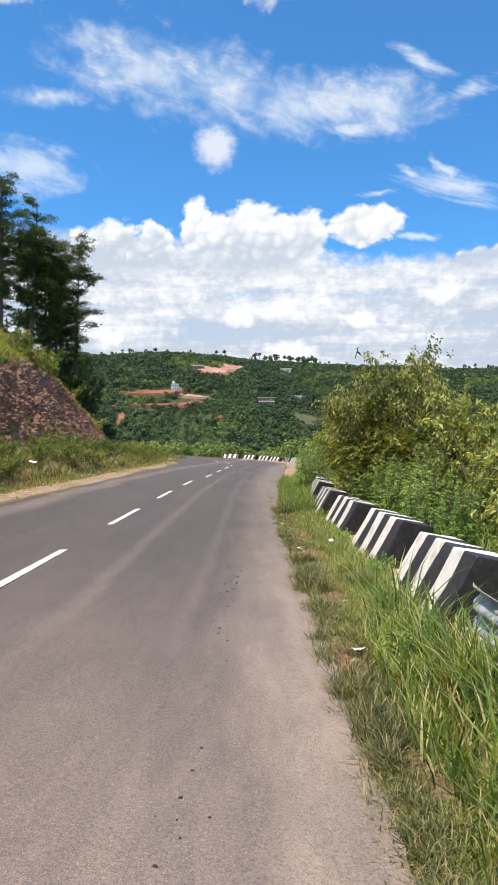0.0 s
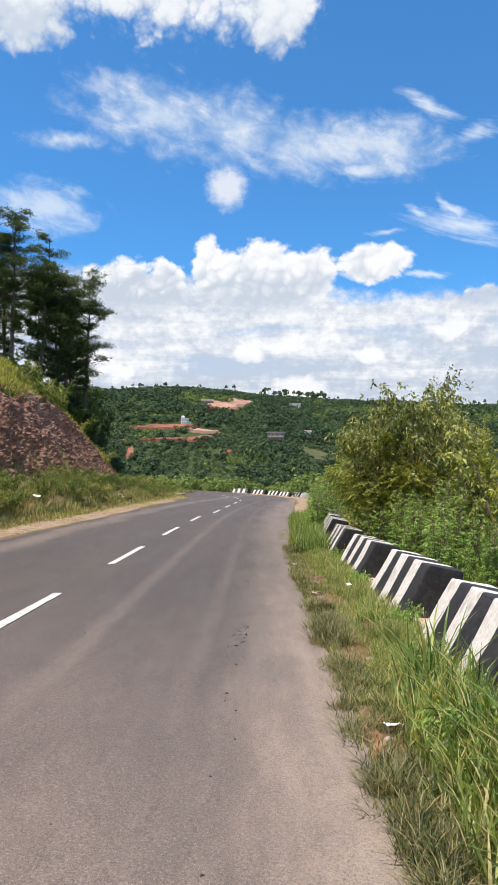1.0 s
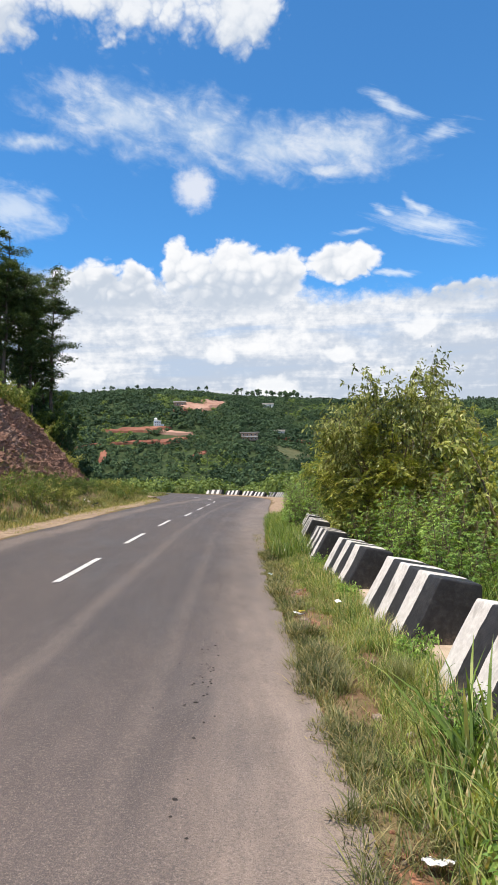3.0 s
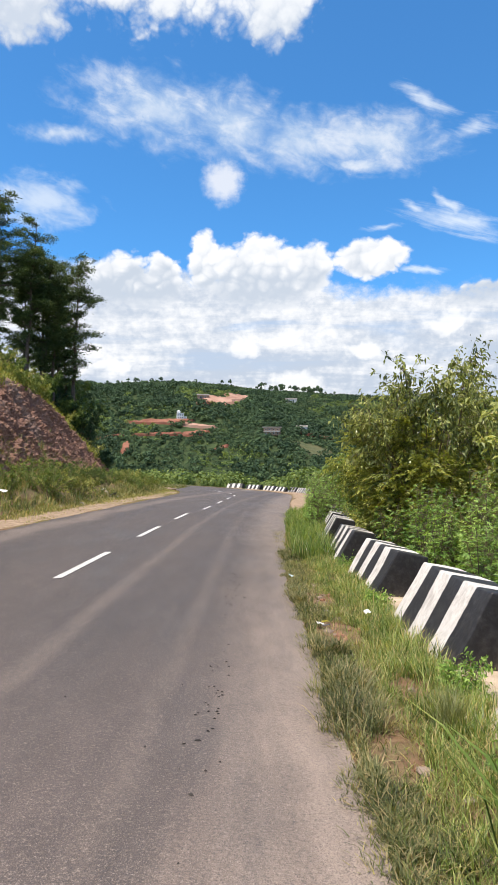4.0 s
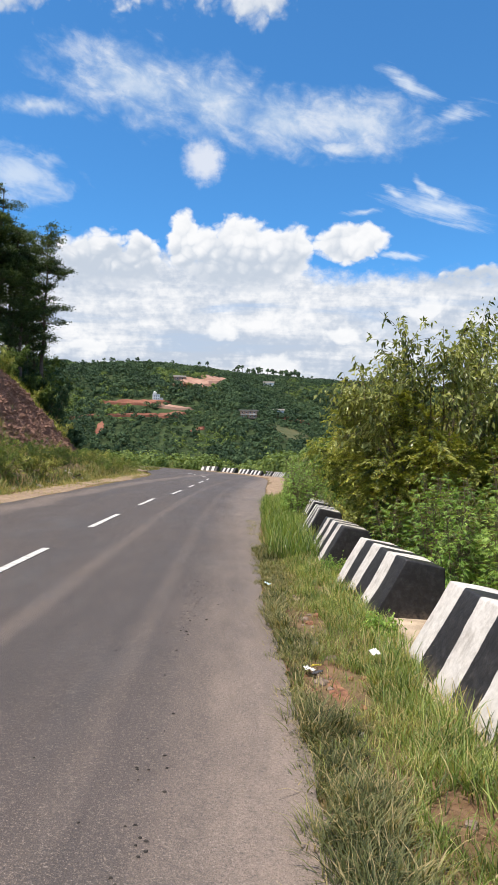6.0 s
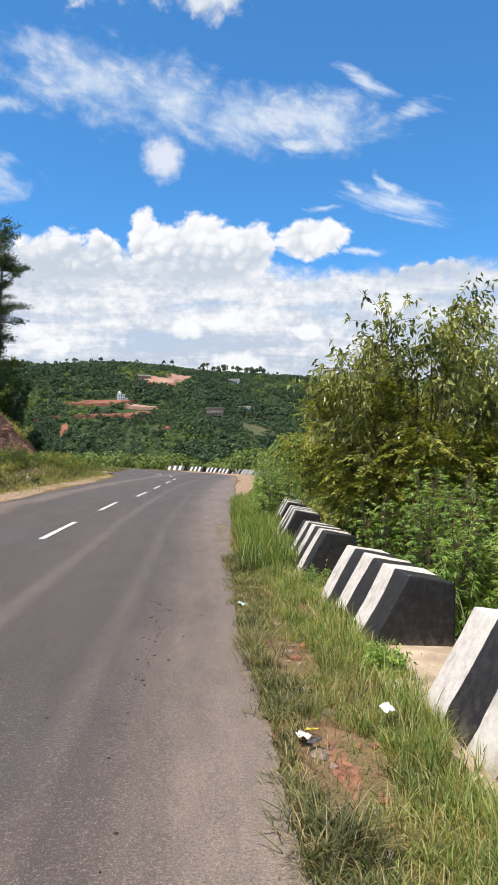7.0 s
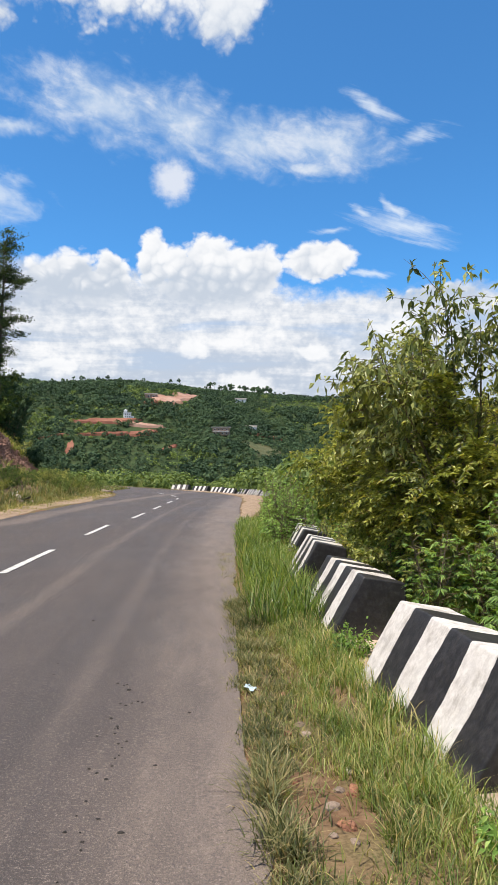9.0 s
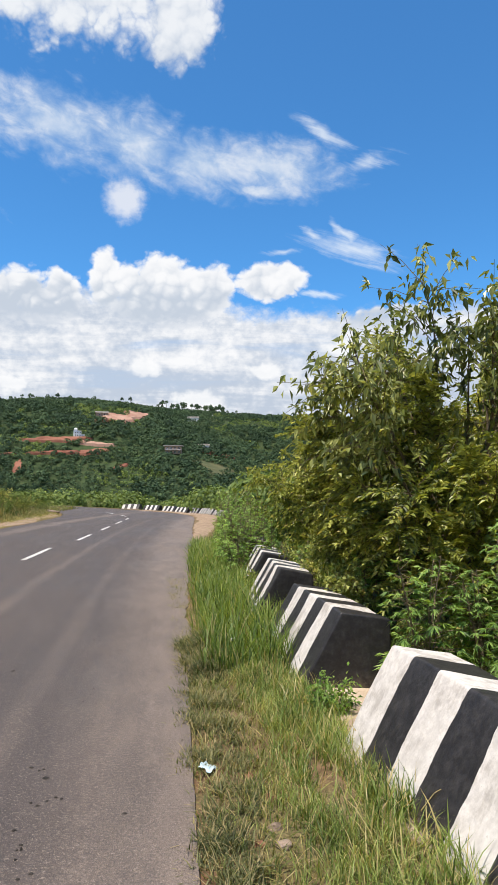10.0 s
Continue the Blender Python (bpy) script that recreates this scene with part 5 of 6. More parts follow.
def pine_grove():
    rng = np.random.default_rng(5)
    kinds = [pine(rng, H, s) for H, s in ((17.5, 1.85), (15.5, 1.8), (18.5, 1.8), (13.5, 1.9))]
    meshes = []
    for (wv, wf), (lv, lf) in kinds:
        a = build("trunk", wv, wf, BARK, None)
        b = build("crown", lv, lf, PINE_LEAF, None)
        meshes.append((a.data, b.data))
        bpy.data.objects.remove(a)
        bpy.data.objects.remove(b)
    spots = [(-17.2, 66, 1, 1.12), (-18.9, 68, 0, 1.04), (-20.0, 66, 2, 0.92), (-19.2, 64, 3, 1.12), (-21.3, 65, 2, 1.0), (-23.2, 70, 0, 0.98), (-25.0, 66, 2, 0.94), (-20.4, 62, 3, 1.05), (-22.6, 61, 1, 1.1), (-27.0, 71, 2, 0.98), (-24.8, 61, 0, 1.0), (-29.0, 66, 0, 1.05),
             (-18.8, 71, 3, 1.0), (-22.0, 74, 1, 1.0), (-31, 72, 2, 1.0), (-26.5, 57, 3, 1.1), (-28.5, 61, 1, 1.12), (-33, 64, 0, 1.0), (-18.4, 64, 3, 1.0), (-30.5, 55, 0, 1.0), (-34, 58, 2, 1.0)]
    for i, (x, y, k, s) in enumerate(spots):
        ob = thing("pine_tree", Matrix.Translation(at_land(x, y, -0.2)) @ pose(0, 0, 0, rng.uniform(-2, 2), rng.uniform(-2, 3), rng.uniform(0, 360)) @ Matrix.Scale(s, 4), "tall dark pine tree on the hilltop above the cutting", "pine tree", "pine grove")
        for nm, me in zip(("trunk", "crown"), meshes[k]):
            o = new(nm, me)
            o.parent = ob
    # dark undergrowth at the edge of the grove
    for i, (x, y, h, r) in enumerate([(-16.9, 63.5, 4.2, 2.0), (-16.3, 66.5, 3.6, 2.0), (-18.6, 60.5, 4.0, 2.0), (-15.6, 69, 3.0, 1.8), (-20.8, 57.5, 3.4, 1.9), (-14.6, 66.0, 2.0, 1.4), (-17.6, 70, 5.0, 2.2), (-20.0, 66, 5.0, 2.4), (-22.5, 63, 4.5, 2.2), (-15.7, 64.5, 6.5, 2.2), (-17.0, 67.5, 8.5, 2.4), (-19.5, 70, 8.0, 2.6), (-22.5, 69, 8.5, 2.6), (-25.5, 69, 8.0, 2.6), (-28, 68, 8.0, 2.6), (-24, 75, 10.0, 3.0), (-20, 76, 10.0, 3.0)]):
        bush("undergrowth_bush", x, y, 0.2, h, r, 9, 260, 24, 0.22, 0.12, WOOD_LEAF if i % 2 else SCRUB_LEAF, 300 + i, "dark green undergrowth bush at the pine grove's edge", "bush", 0.3, 0.05)


pine_grove()


# ---------------- the valley and the hill across it ----------------
CLEARINGS = [(-68, 480, 27, 7), (-42, 466, 14, 10), (-30, 524, 18, 18), (-15, 551, 12, 24), (-86, 441, 4, 12), (-22, 430, 7, 5), (37, 440, 14, 11), (42, 470, 14, 5), (30, 568, 6, 6), (11, 456, 8, 7), (-55.5, 482, 7, 8)]


def crowns(places, heights, mat, name, label, seed, quads=30, category="woods", fat=0.5, leaf=(0.22, 0.42)):
    """A wood of small trees: each a rounded, uneven crown of leaf clumps that overlap like shingles."""
    rng = np.random.default_rng(seed)
    n = len(places)
    d = unit(rng.normal(size=(n, quads, 3)))
    d[..., 2] = np.abs(d[..., 2]) * 1.15 - 0.2
    lump = 1 + 0.22 * np.sin(3.0 * np.arctan2(d[..., 1], d[..., 0]) + rng.uniform(0, 6.28, (n, 1))) * (1 - np.abs(d[..., 2]))
    r = (rng.uniform(0.72, 1.05, (n, quads)) * lump)[..., None]
    wide = heights * rng.uniform(0.75, 1.25, n) * fat
    size = np.stack([wide, wide, heights * 0.55], 1)[:, None]
    c = places[:, None] + d * r * size + np.array([0, 0, 0.42]) * heights[:, None, None]
    out = d.reshape(-1, 3)
    w = rng.normal(0, 0.8, (n * quads, 3)) + [0, 0, -0.7]
    w = unit(w - out * (w * out).sum(1, keepdims=True)) + out * 0.25
    L = (np.repeat(heights, quads) * rng.uniform(*leaf, n * quads)).astype(float)
    w = unit(w)
    side = unit(np.cross(w, out + rng.normal(0, 0.38, out.shape) + [0, 0, 0.15]))
    b = c.reshape(-1, 3) - w * L[:, None] * 0.4
    v = np.stack([b - side * L[:, None] * 0.48, b + side * L[:, None] * 0.48, b + w * L[:, None] * 1.15], 1).reshape(-1, 3)
    f = np.arange(len(b))[:, None] * 3 + np.array([[0, 1, 2]])
    return tagged(build(name, v, f, mat), label, category, kind="stuff")


def woods():
    rng = np.random.default_rng(9)
    n = 29000
    x, y = rng.uniform(-280, 330, n), rng.uniform(262, 662, n)
    keep = np.abs(x - 10) < 0.46 * y + 20
    for cx, cy, a, b in CLEARINGS:
        keep &= ((x - cx) / a) ** 2 + ((y - cy) / b) ** 2 > 0.75 + 0.8 * fbm(x / 7, y / 7, 3, 2)
    thin = fbm(x / 45 + 9, y / 45, 17, 3)
    keep &= rng.uniform(0, 1, n) < np.where(thin > 0.12, 0.95, 1.0)
    x, y, thin = x[keep], y[keep], thin[keep]
    z = land_z(x, y)
    h = rng.uniform(2.4, 5.2, len(x)) * np.where(thin > 0.12, 0.75, 1.0)
    light = (fbm(x / 26, y / 34, 29, 3) + rng.normal(0, 0.12, len(x))) > 0.20
    P = np.stack([x, y, z], 1)
    crowns(P[~light], h[~light], WOOD_LEAF, "hillside_woods", "dense dark green woods on the far hillside", 21, 36, fat=0.55, leaf=(0.18, 0.34))
    crowns(P[light], h[light] * 0.75, SCRUB_LEAF, "hillside_scrub", "lighter green scrub between the far woods", 22, 30, "scrub", 0.6, (0.18, 0.34))
    # taller trees that stand along the skyline
    x = np.r_[rng.uniform(-140, -20, 22), rng.normal(14, 9, 16), rng.normal(54, 9, 26), rng.uniform(74, 260, 34)]
    y = 640 + 20 * np.sin(x / 70.0) + rng.uniform(-14, 4, len(x))
    h = rng.uniform(4.5, 9.5, len(x)) * np.where((x > -12) & (x < 74), 1.25, 0.9)
    P = np.stack([x, y, land_z(x, y)], 1)
    crowns(P + np.array([0, 0, 1.0]) * h[:, None] * 0.5, h * rng.uniform(0.34, 0.62, len(x)), WOOD_LEAF, "skyline_trees", "tall thin trees along the skyline of the hill", 23, 34, "trees", 0.42)
    pieces = [tube([p, p + [0, 0, q * 0.8]], [0.25, 0.12], 5, False) for p, q in zip(P, h)]
    v, f = join(pieces)
    tagged(build("skyline_trunks", v, f, BARK), "thin trunks of the trees along the skyline", "trees", kind="stuff")
    # the wooded valley and the scrub beyond the bend
    n = 2600
    x, y = rng.uniform(-75, 95, n), rng.uniform(100, 262, n)
    P = np.stack([x, y, land_z(x, y)], 1)
    crowns(P, rng.uniform(3.5, 7.0, n), WOOD_LEAF, "valley_woods", "dark green woods in the valley", 24, 90, "woods", 0.5, (0.14, 0.26))
    n = 520
    x, y = rng.uniform(-34, 40, n), rng.uniform(82.5, 112, n)
    dr, outside = off_line(x, y, EDGE_R)
    ok = outside & (dr > 3.4)
    x, y, dr = x[ok], y[ok], dr[ok]
    P = np.stack([x, y, land_z(x, y)], 1)
    crowns(P, 1.1 + 0.28 * np.minimum(dr, 12) + rng.uniform(0, 1.0, len(x)), SCRUB_LEAF, "scrub", "bright green scrub beyond the barrier at the bend", 25, 380, "scrub", 0.62, (0.055, 0.115))
    n = 420
    x, y = rng.uniform(4.5, 34, n), rng.uniform(27, 84, n)
    dr, outside = off_line(x, y, EDGE_R)
    ok = outside & (dr > 3.6)
    x, y, dr = x[ok], y[ok], dr[ok]
    P = np.stack([x, y, land_z(x, y)], 1)
    crowns(P, 1.5 + 0.33 * np.minimum(dr, 14) + rng.uniform(0, 1.2, len(x)), SCRUB_LEAF, "scrub", "yellow-green scrub on the valley slope", 26, 360, "scrub", 0.6, (0.05, 0.105))


woods()

BRICK_SOIL = mat_plain("raw_red_earth", (0.150, 0.056, 0.036), (0.27, 0.115, 0.074), 0.12, 0.95, 0.6, 0.3, fine=0.7)
PALE_SOIL = mat_plain("pale_pink_earth", (0.26, 0.130, 0.090), (0.39, 0.245, 0.185), 0.10, 0.95, 0.6, 0.3, fine=0.6)
FIELD = mat_plain("hill_pasture", (0.050, 0.064, 0.024), (0.095, 0.092, 0.040), 0.08, 0.95, 0.4, 0.2, fine=1.0)
RENDERED = mat_plain("white_render", (0.62, 0.63, 0.64), (0.78, 0.79, 0.80), 0.6, 0.8, 0.1, 0.01)
BRICK = mat_plain("raw_brickwork", (0.24, 0.16, 0.12), (0.36, 0.26, 0.20), 0.8, 0.9, 0.2, 0.02)
ROOF_SHEET = mat_plain("weathered_roof_sheet", (0.26, 0.24, 0.22), (0.40, 0.37, 0.34), 0.5, 0.7, 0.2, 0.02)
DARK_GLASS = mat_plain("dark_window", (0.015, 0.018, 0.020), (0.035, 0.04, 0.045), 2.0, 0.2, 0.02, 0.002)


def terrace(name, x, y, a, b, mat, seed, label, turn=0.0, lift=1.0, face=0.0):
    """A ragged shelf of bare earth cut into the hillside, with a steep cut face behind it."""
    n, rings = 40, 7
    q, g = np.repeat((np.arange(rings) + 1) / rings, n), np.tile(2 * np.pi * np.arange(n) / n, rings)
    rag = 1 + 0.75 * fbm(np.cos(g) * 2.2 + seed, np.sin(g) * 2.2, seed, 3)
    u, w = a * q * rag * np.cos(g), b * q * rag * np.sin(g)
    X, Y = x + u * math.cos(turn) - w * math.sin(turn), y + u * math.sin(turn) + w * math.cos(turn)
    X, Y, edge = np.r_[X, x], np.r_[Y, y], np.r_[q, 0] < 0.99
    Z = land_z(X, Y) + np.where(edge, lift, -0.5) + 0.5 * fbm(X / 3, Y / 3, seed + 2, 2)
    v = np.stack([X, Y, Z], 1)
    f = [(k * n + s, k * n + (s + 1) % n, (k + 1) * n + (s + 1) % n, (k + 1) * n + s) for k in range(rings - 1) for s in range(n)]
    f += [(len(v) - 1, s, (s + 1) % n) for s in range(n)]
    f = [tuple(reversed(q)) for q in f[: -n]] + [tuple(q) for q in f[-n:]]
    tagged(build(name, v, f, mat), label, "bare earth", kind="structure")


terrace("earth_terrace", -69, 480, 22, 3.6, BRICK_SOIL, 61, "raw red earth terrace cut into the hillside", -0.06, 1.6)
terrace("earth_terrace", -43, 472, 13, 1.8, PALE_SOIL, 62, "pale pinkish earth track on the hillside", -0.22, 1.8)
terrace("earth_terrace", -41, 460, 8.5, 4.2, BRICK_SOIL, 63, "raw red earth bank below the terrace", 0.1, 1.5)
terrace("earth_terrace", -31, 522, 14, 11, PALE_SOIL, 64, "broad pale pinkish earthworks near the hilltop", 0.5, 1.8)
terrace("earth_terrace", -15, 549, 9, 19, PALE_SOIL, 65, "pale pinkish earthworks near the hilltop", -0.2, 1.8)
terrace("earth_terrace", -40, 512, 7, 3.0, BRICK_SOIL, 66, "dark red earth edge of the earthworks", 0.1, 2.2)
terrace("earth_terrace", -86, 441, 2.2, 9, BRICK_SOIL, 67, "narrow red earth slip on the hillside", 0.1, 0.7)
terrace("earth_terrace", -99, 454, 9, 1.5, BRICK_SOIL, 68, "narrow red earth path on the hillside", 0.55, 1.6)
terrace("earth_terrace", -22, 432, 5, 2.0, BRICK_SOIL, 69, "small brown earth slip in the woods", 0.5, 0.7)
terrace("earth_terrace", -66, 461, 17, 1.6, BRICK_SOIL, 72, "brown earth track across the hillside", 0.02, 1.5)
terrace("earth_terrace", 41, 479, 13, 1.5, BRICK_SOIL, 70, "thin red earth road across the hillside", 0.1, 1.8)
terrace("hill_field", 37, 440, 15, 16, FIELD, 71, "dull green and brown pasture on the hillside", 0.0, 0.9)


def house_windows(ob, w, front, z, rows, cols, h=1.3, wide=1.1, storey=3.0):
    for r in range(rows):
        for c in range(cols):
            x = (c + 0.5) / cols * w - w / 2
            win = part("window", box_bm(wide + 0.24, 0.10, h + 0.24, 0.0, (x, front - 0.03, z + r * storey - 0.12)), RENDERED, ob)
            part("pane", box_bm(wide, 0.06, h, 0.0, (x, front - 0.10, z + r * storey)), DARK_GLASS, win)


def white_house(x, y):
    ob = thing("white_house", Matrix.Translation(at_land(x, y, -0.6)) @ pose(0, 0, 0, 0, 0, 12) @ Matrix.Scale(0.58, 4), "two-storey white house with a domed roof room on the hillside", "house")
    part("wall", box_bm(8.6, 8.0, 7.0, 0.05), RENDERED, ob)
    part("roof", box_bm(9.4, 8.8, 0.35, 0.04, (0, 0, 7.0)), RENDERED, ob, "flat white roof slab")
    part("roof_room", box_bm(3.6, 3.6, 2.4, 0.04, (-2.0, 0, 7.35)), RENDERED, ob)
    bm = bmesh.new()
    bmesh.ops.create_cone(bm, cap_ends=True, segments=12, radius1=2.6, radius2=0.5, depth=1.3, matrix=Matrix.Translation((-2.0, 0, 10.4)))
    part("dome", bm, RENDERED, ob, "low white dome")
    part("veranda", box_bm(4.6, 3.0, 3.2, 0.04, (5.8, -1.0, 0)), RENDERED, ob)
    house_windows(ob, 8.0, -4.0, 1.2, 2, 3)


def brick_house(x, y):
    ob = thing("brick_house", Matrix.Translation(at_land(x, y, -0.8)) @ pose(0, 0, 0, 0, 0, -6) @ Matrix.Scale(0.85, 4), "long unfinished brick house with a pale roof on the hillside", "house")
    part("wall", box_bm(13, 8, 6.0, 0.05), BRICK, ob)
    part("roof", box_bm(15.5, 10, 0.6, 0.05, (0, 0, 6.2)), ROOF_SHEET, ob, "pale sheet roof")
    part("balcony", box_bm(13.4, 1.6, 0.3, 0.02, (0, -4.7, 3.0)), RENDERED, ob)
    house_windows(ob, 12.6, -4.0, 1.0, 2, 4)


def shed(x, y, w, label, mat, turn=0.0):
    ob = thing("shed", Matrix.Translation(at_land(x, y, -0.5)) @ pose(0, 0, 0, 0, 0, turn), label, "shed")
    part("wall", box_bm(w, 5.0, 3.2, 0.03), mat, ob)
    bm = bmesh.new()
    vs = [bm.verts.new(p) for p in ((-w / 2 - 0.5, -3, 3.1), (w / 2 + 0.5, -3, 3.1), (w / 2 + 0.5, 0, 4.5), (-w / 2 - 0.5, 0, 4.5), (-w / 2 - 0.5, 3, 3.1), (w / 2 + 0.5, 3, 3.1))]
    bm.faces.new((vs[0], vs[1], vs[2], vs[3]))
    bm.faces.new((vs[3], vs[2], vs[5], vs[4]))
    bmesh.ops.solidify(bm, geom=bm.faces[:], thickness=0.15)
    part("roof", bm, ROOF_SHEET, ob)
    house_windows(ob, w * 0.8, -2.5, 1.0, 1, 2)


white_house(-55.0, 485)
brick_house(11, 459)
shed(-42, 527, 9, "dark shed beside the hilltop earthworks", BRICK, 8)
shed(30, 571, 9, "small pale shed near the skyline", RENDERED, -5)
shed(33, 487, 8, "small pale shed beside the hill road", RENDERED, 0)


def distant_ridge():
    # blue aerial haze is painted into the forest's base colour
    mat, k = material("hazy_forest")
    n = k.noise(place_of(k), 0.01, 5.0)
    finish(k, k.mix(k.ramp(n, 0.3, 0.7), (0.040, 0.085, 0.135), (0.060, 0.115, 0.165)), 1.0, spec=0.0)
    xs = np.linspace(-2600, 2600, 120)
    crest = 318 + 100 * np.exp(-(((xs + 640) / 330) ** 2)) + 40 * fbm(xs / 260, xs * 0, 91, 4) - 90 * smooth(xs, -450, 0)
    v = np.concatenate([np.stack([xs, 2600 + 0 * xs, -120 + 0 * xs], 1), np.stack([xs, 3000 + 0 * xs, crest], 1), np.stack([xs, 3700 + 0 * xs, -120 + 0 * xs], 1)])
    q = np.arange(119)
    f = np.concatenate([np.stack([q, q + 1, q + 121, q + 120], 1), np.stack([q + 120, q + 121, q + 241, q + 240], 1)])
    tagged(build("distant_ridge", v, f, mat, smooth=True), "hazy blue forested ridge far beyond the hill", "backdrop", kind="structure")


distant_ridge()


# ---------------- loose stones, litter, droppings ----------------
def stone_mesh(name, size, seed, mat, flat=0.6):
    bm = bmesh.new()
    bmesh.ops.create_icosphere(bm, subdivisions=3, radius=size)
    for v in bm.verts:
        q = v.co / size
        v.co *= 1 + 0.35 * noise.noise(q * 1.1 + Vector((seed * 3.7, 0, 0))) + 0.14 * noise.noise(q * 3.0 + Vector((0, seed, 0)))
        v.co.z = max(v.co.z * flat, -size * 0.25)
    me = bpy.data.meshes.new(name)
    bm.to_mesh(me)
    bm.free()
    me.materials.append(mat)
    return me


def stone(x, y, size, seed, mat, label, name="stone", flat=0.6):
    ob = new(name, stone_mesh(name, size, seed, mat, flat))
    ob.matrix_world = Matrix.Translation(at_land(x, y, size * 0.08)) @ pose(0, 0, 0, 0, 0, seed * 47)
    return tagged(ob, label, "stone")


stone(-11.3, 56.5, 0.42, 1, STONE, "brown boulder on the grassy bank", "boulder", 0.6)
stone(-12.0, 57.5, 0.3, 2, PALE_STONE, "pale boulder at the foot of the rock face", "boulder")
stone(-6.8, 57.0, 0.6, 3, STONE, "low brown heap of earth and rubble on the shoulder", "rubble_heap", 0.28)
rubble_rng = random.Random(44)
for i in range(34):
    y = rubble_rng.uniform(40, 68)
    x = float(toe_x(y)) + rubble_rng.uniform(-0.5, 0.9)
    stone(x, y, rubble_rng.uniform(0.10, 0.34), 120 + i, (STONE, PALE_STONE, ROCK)[i % 3], "broken reddish rock fallen at the foot of the cutting", "fallen_rock", 0.7)
for i, (x, y, s) in enumerate([(-7.0, 36.2, 0.16), (-7.3, 36.8, 0.2), (-6.7, 35.6, 0.12), (-6.9, 37.4, 0.14), (-6.4, 31.0, 0.11), (-6.5, 29.2, 0.15), (-6.7, 27.0, 0.13), (-6.9, 24.5, 0.1), (-6.1, 33.5, 0.1)]):
    stone(x, y, s, 10 + i, PALE_STONE if i % 2 else STONE, "small stone on the sandy shoulder")
for i, (x, y, s) in enumerate([(0.95, 4.62, 0.05), (0.90, 10.05, 0.05), (1.06, 7.0, 0.045), (1.2, 6.7, 0.03), (1.25, 7.3, 0.035), (1.05, 9.5, 0.03), (1.0, 9.2, 0.035), (1.18, 8.9, 0.03), (1.1, 6.2, 0.03), (0.88, 5.2, 0.03), (1.3, 8.3, 0.03), (1.06, 10.6, 0.04), (0.98, 11.0, 0.035), (1.35, 6.9, 0.03), (1.0, 12.7, 0.035), (1.15, 12.2, 0.03), (1.0, 3.6, 0.035), (0.83, 4.3, 0.03)]):
    stone(x, y, s, 40 + i, STONE if i % 3 else PALE_STONE, "small brown stone in the grass verge")


soil_rng = random.Random(45)
for cx, cy, n in ((0.84, 5.3, 7), (0.97, 7.1, 6), (1.0, 9.9, 12), (0.98, 11.8, 12), (1.05, 13.2, 5), (0.9, 8.5, 5)):
    for i in range(n):
        stone(cx + soil_rng.gauss(0, 0.11), cy + soil_rng.gauss(0, 0.28), soil_rng.uniform(0.012, 0.034), 200 + i + int(cy * 10), (RED_SOIL, STONE, RED_SOIL)[i % 3], "small clod or stone on the bare red soil", "pebble", 0.7)


def crumpled(name, x, y, size, mat, seed, label, dz=0.03):
    bm = bmesh.new()
    bmesh.ops.create_grid(bm, x_segments=9, y_segments=9, size=size)
    for v in bm.verts:
        q = v.co / size
        v.co.x *= 1 + 0.25 * noise.noise(q * 2 + Vector((seed, 0, 0)))
        v.co.y *= 0.65 + 0.25 * noise.noise(q * 2 + Vector((0, seed, 0)))
        v.co.z = size * (0.30 * noise.noise(q * 1.3 + Vector((0, 0, seed))) + 0.16 * noise.noise(q * 3.2 + Vector((seed, seed, 0))))
    bmesh.ops.solidify(bm, geom=bm.faces[:], thickness=0.002)
    me = bpy.data.meshes.new(name)
    bm.to_mesh(me)
    bm.free()
    me.materials.append(mat)
    me.polygons.foreach_set("use_smooth", [True] * len(me.polygons))
    ob = new(name, me)
    ob.matrix_world = Matrix.Translation(at_land(x, y, dz)) @ pose(0, 0, 0, 14, 10, seed * 71)
    return tagged(ob, label, "litter")


PAPER = mat_plain("dirty_white_plastic", (0.62, 0.61, 0.58), (0.82, 0.82, 0.80), 30, 0.5, 0.2, 0.004)
YELLOW = mat_plain("yellow_wrapper", (0.62, 0.50, 0.04), (0.75, 0.62, 0.08), 30, 0.4, 0.2, 0.004)
DARK_WRAP = mat_plain("dark_wrapper", (0.03, 0.03, 0.035), (0.10, 0.09, 0.09), 30, 0.4, 0.2, 0.004)
BLUE_WRAP = mat_plain("pale_blue_plastic", (0.38, 0.52, 0.58), (0.60, 0.70, 0.74), 30, 0.4, 0.2, 0.004)
crumpled("crumpled_wrapper", 0.85, 10.2, 0.055, PAPER, 1, "crumpled white plastic wrapper on bare soil", 0.05)
crumpled("wrapper_scrap", 0.90, 10.25, 0.03, YELLOW, 2, "yellow scrap of plastic wrapper on bare soil", 0.06)
crumpled("wrapper_scrap", 0.89, 10.13, 0.035, DARK_WRAP, 3, "dark scrap of plastic wrapper on bare soil", 0.05)
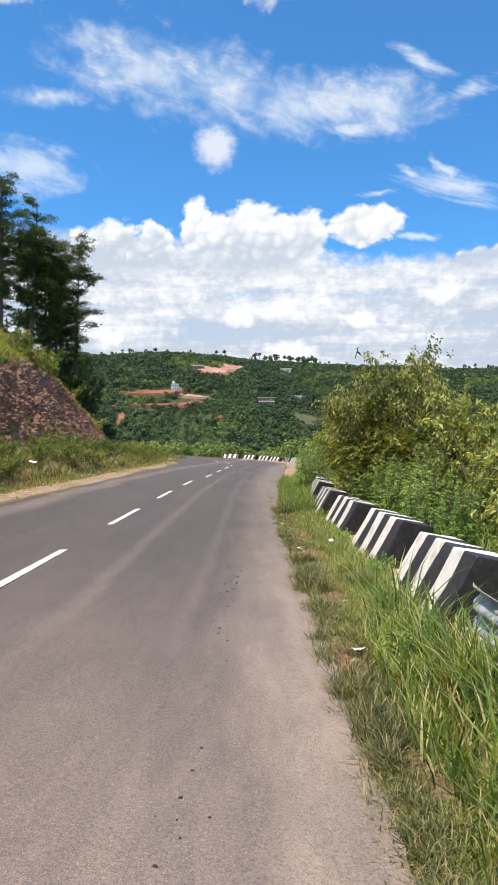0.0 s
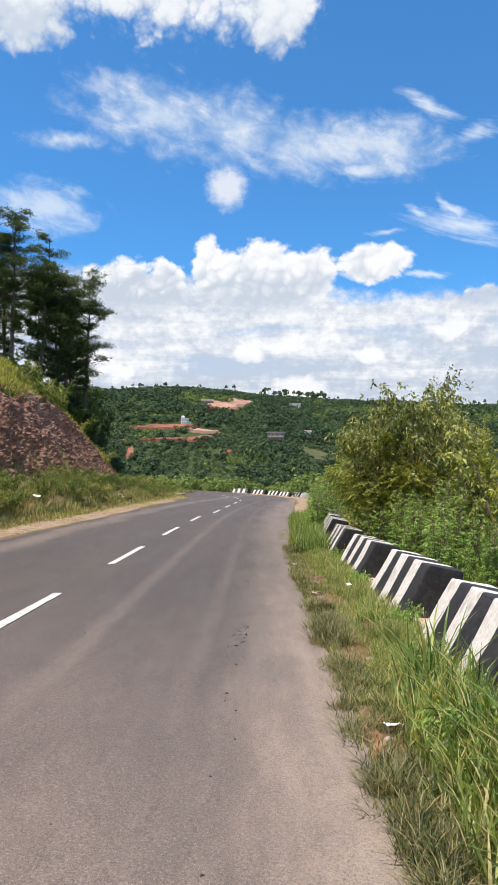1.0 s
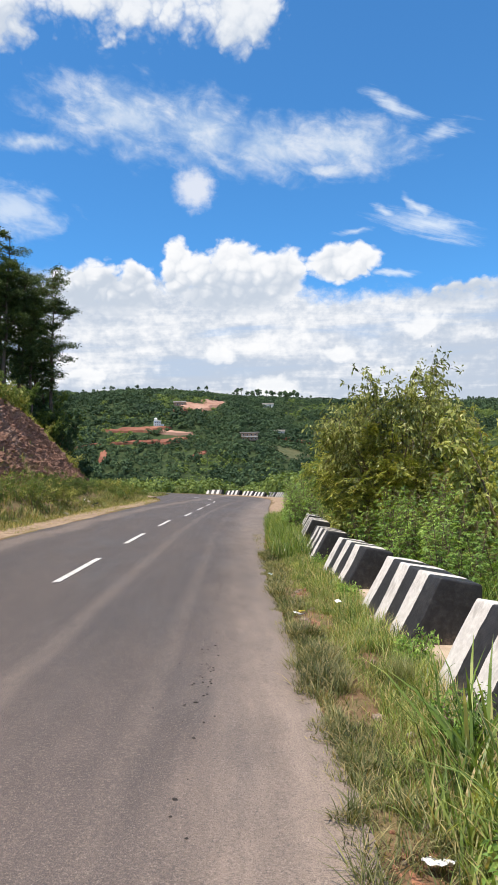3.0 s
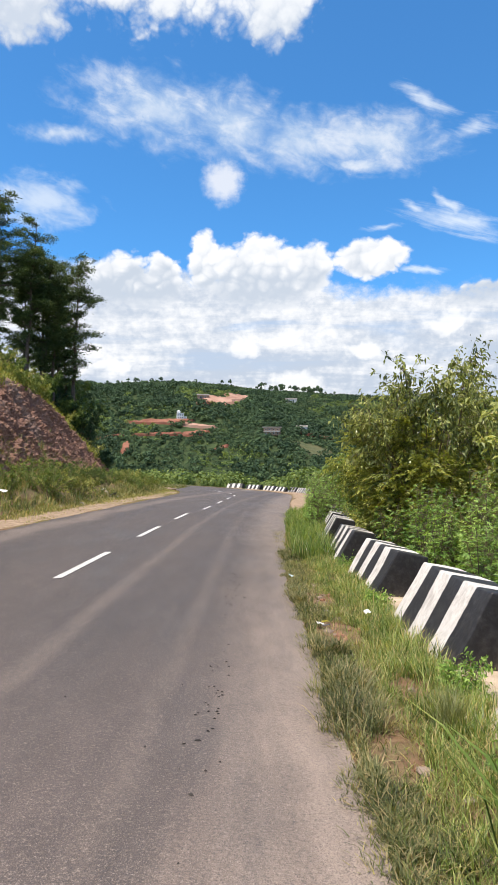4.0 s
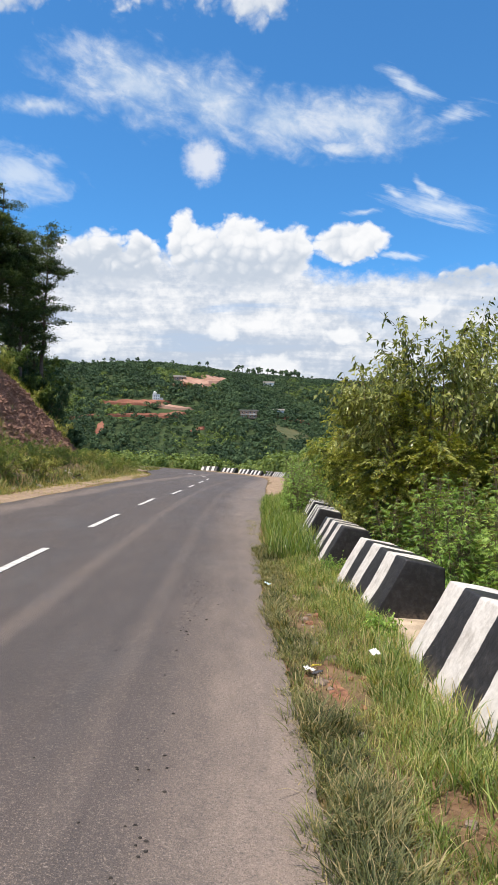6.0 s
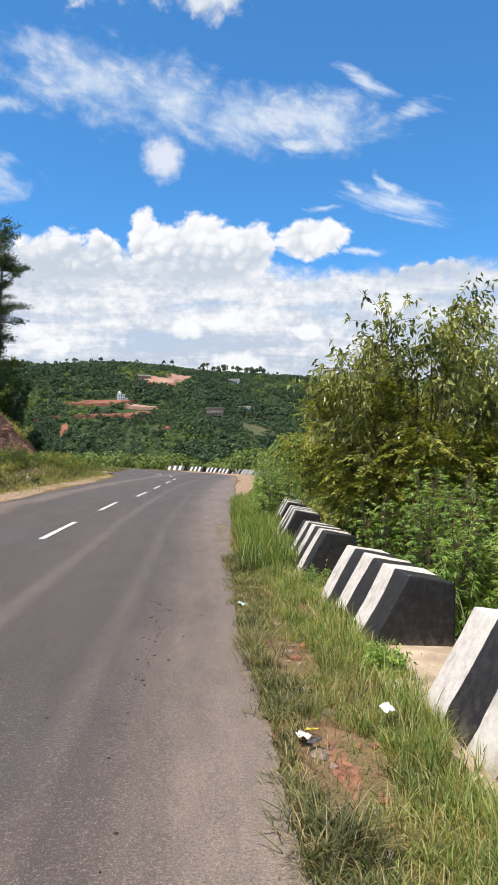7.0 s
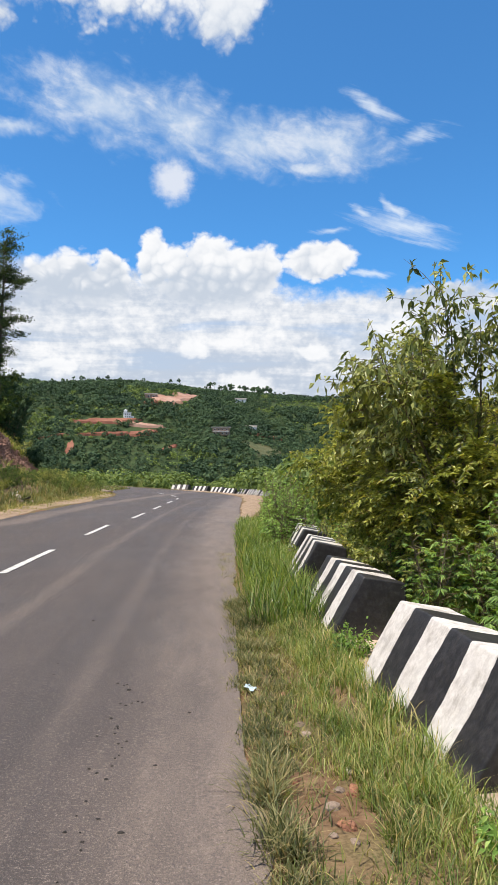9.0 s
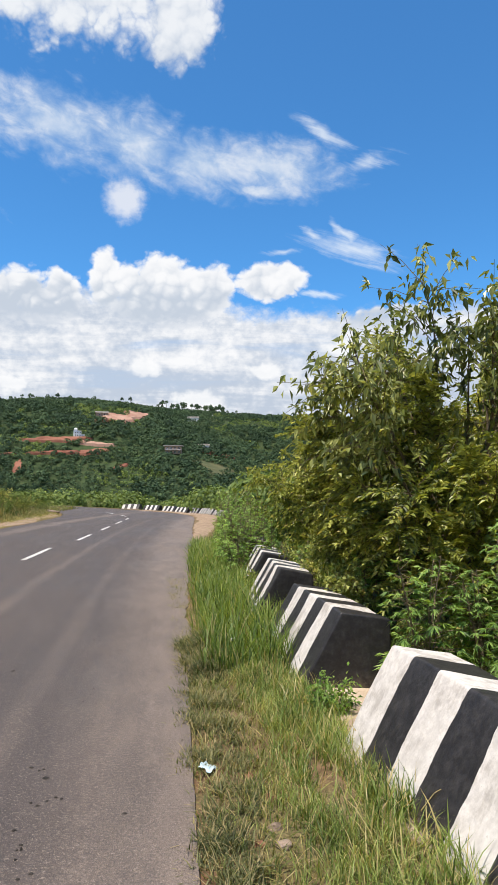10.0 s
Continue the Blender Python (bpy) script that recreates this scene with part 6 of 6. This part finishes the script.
crumpled("paper_scrap", 1.31, 10.25, 0.042, PAPER, 4, "white paper scrap caught in the grass", 0.16)
crumpled("paper_scrap", 1.2, 16.3, 0.05, PAPER, 5, "white paper scrap in the grass verge", 0.12)
crumpled("plastic_bag", 0.74, 13.5, 0.06, BLUE_WRAP, 6, "pale blue crumpled plastic bag at the asphalt edge", 0.03)
crumpled("paper_scrap", 0.93, 5.3, 0.055, PAPER, 7, "torn white paper scrap on bare soil", 0.06)
crumpled("plastic_bag", -7.0, 36.9, 0.22, DARK_WRAP, 8, "dark plastic bag on the sandy shoulder", 0.1)
crumpled("plastic_bag", -7.5, 37.3, 0.18, PAPER, 9, "white plastic bag on the sandy shoulder", 0.1)
crumpled("plastic_bag", -7.6, 24.0, 0.15, PAPER, 10, "white plastic litter in the bank grass", 0.3)


def road_spots():
    """Dried tar drops and crumbs scattered on the lane."""
    rng = np.random.default_rng(31)
    pieces = []
    for y in np.r_[rng.uniform(2.5, 17, 60), rng.normal(7.8, 0.5, 26), rng.normal(12.4, 1.2, 26)]:
        x = -0.10 + 0.02 * np.sin(y * 1.7) + rng.normal(0, 0.055) + (rng.uniform(-1.6, 0.5) if rng.uniform() < 0.22 else 0)
        s = rng.uniform(0.003, 0.008) * (1.6 if rng.uniform() < 0.15 else 1)
        n = 9
        a = np.linspace(0, 2 * np.pi, n, endpoint=False)
        r = s * rng.uniform(0.5, 1.3, n)
        z = road_z(x)
        ring = np.stack([x + r * np.cos(a) * 1.5, y + r * np.sin(a) * 1.1, np.full(n, z + 0.001)], 1)
        top = np.stack([x + 0.55 * r * np.cos(a) * 1.5, y + 0.55 * r * np.sin(a) * 1.1, np.full(n, z + 0.3 * s + 0.004)], 1)
        f = [(i, (i + 1) % n, n + (i + 1) % n, n + i) for i in range(n)] + [tuple(range(n, 2 * n))]
        pieces.append((np.concatenate([ring, top]), f))
    v, f = join(pieces)
    tagged(build("road_crumbs", v, f, TAR), "small dark tar crumbs scattered on the asphalt", "road debris", kind="stuff")


road_spots()
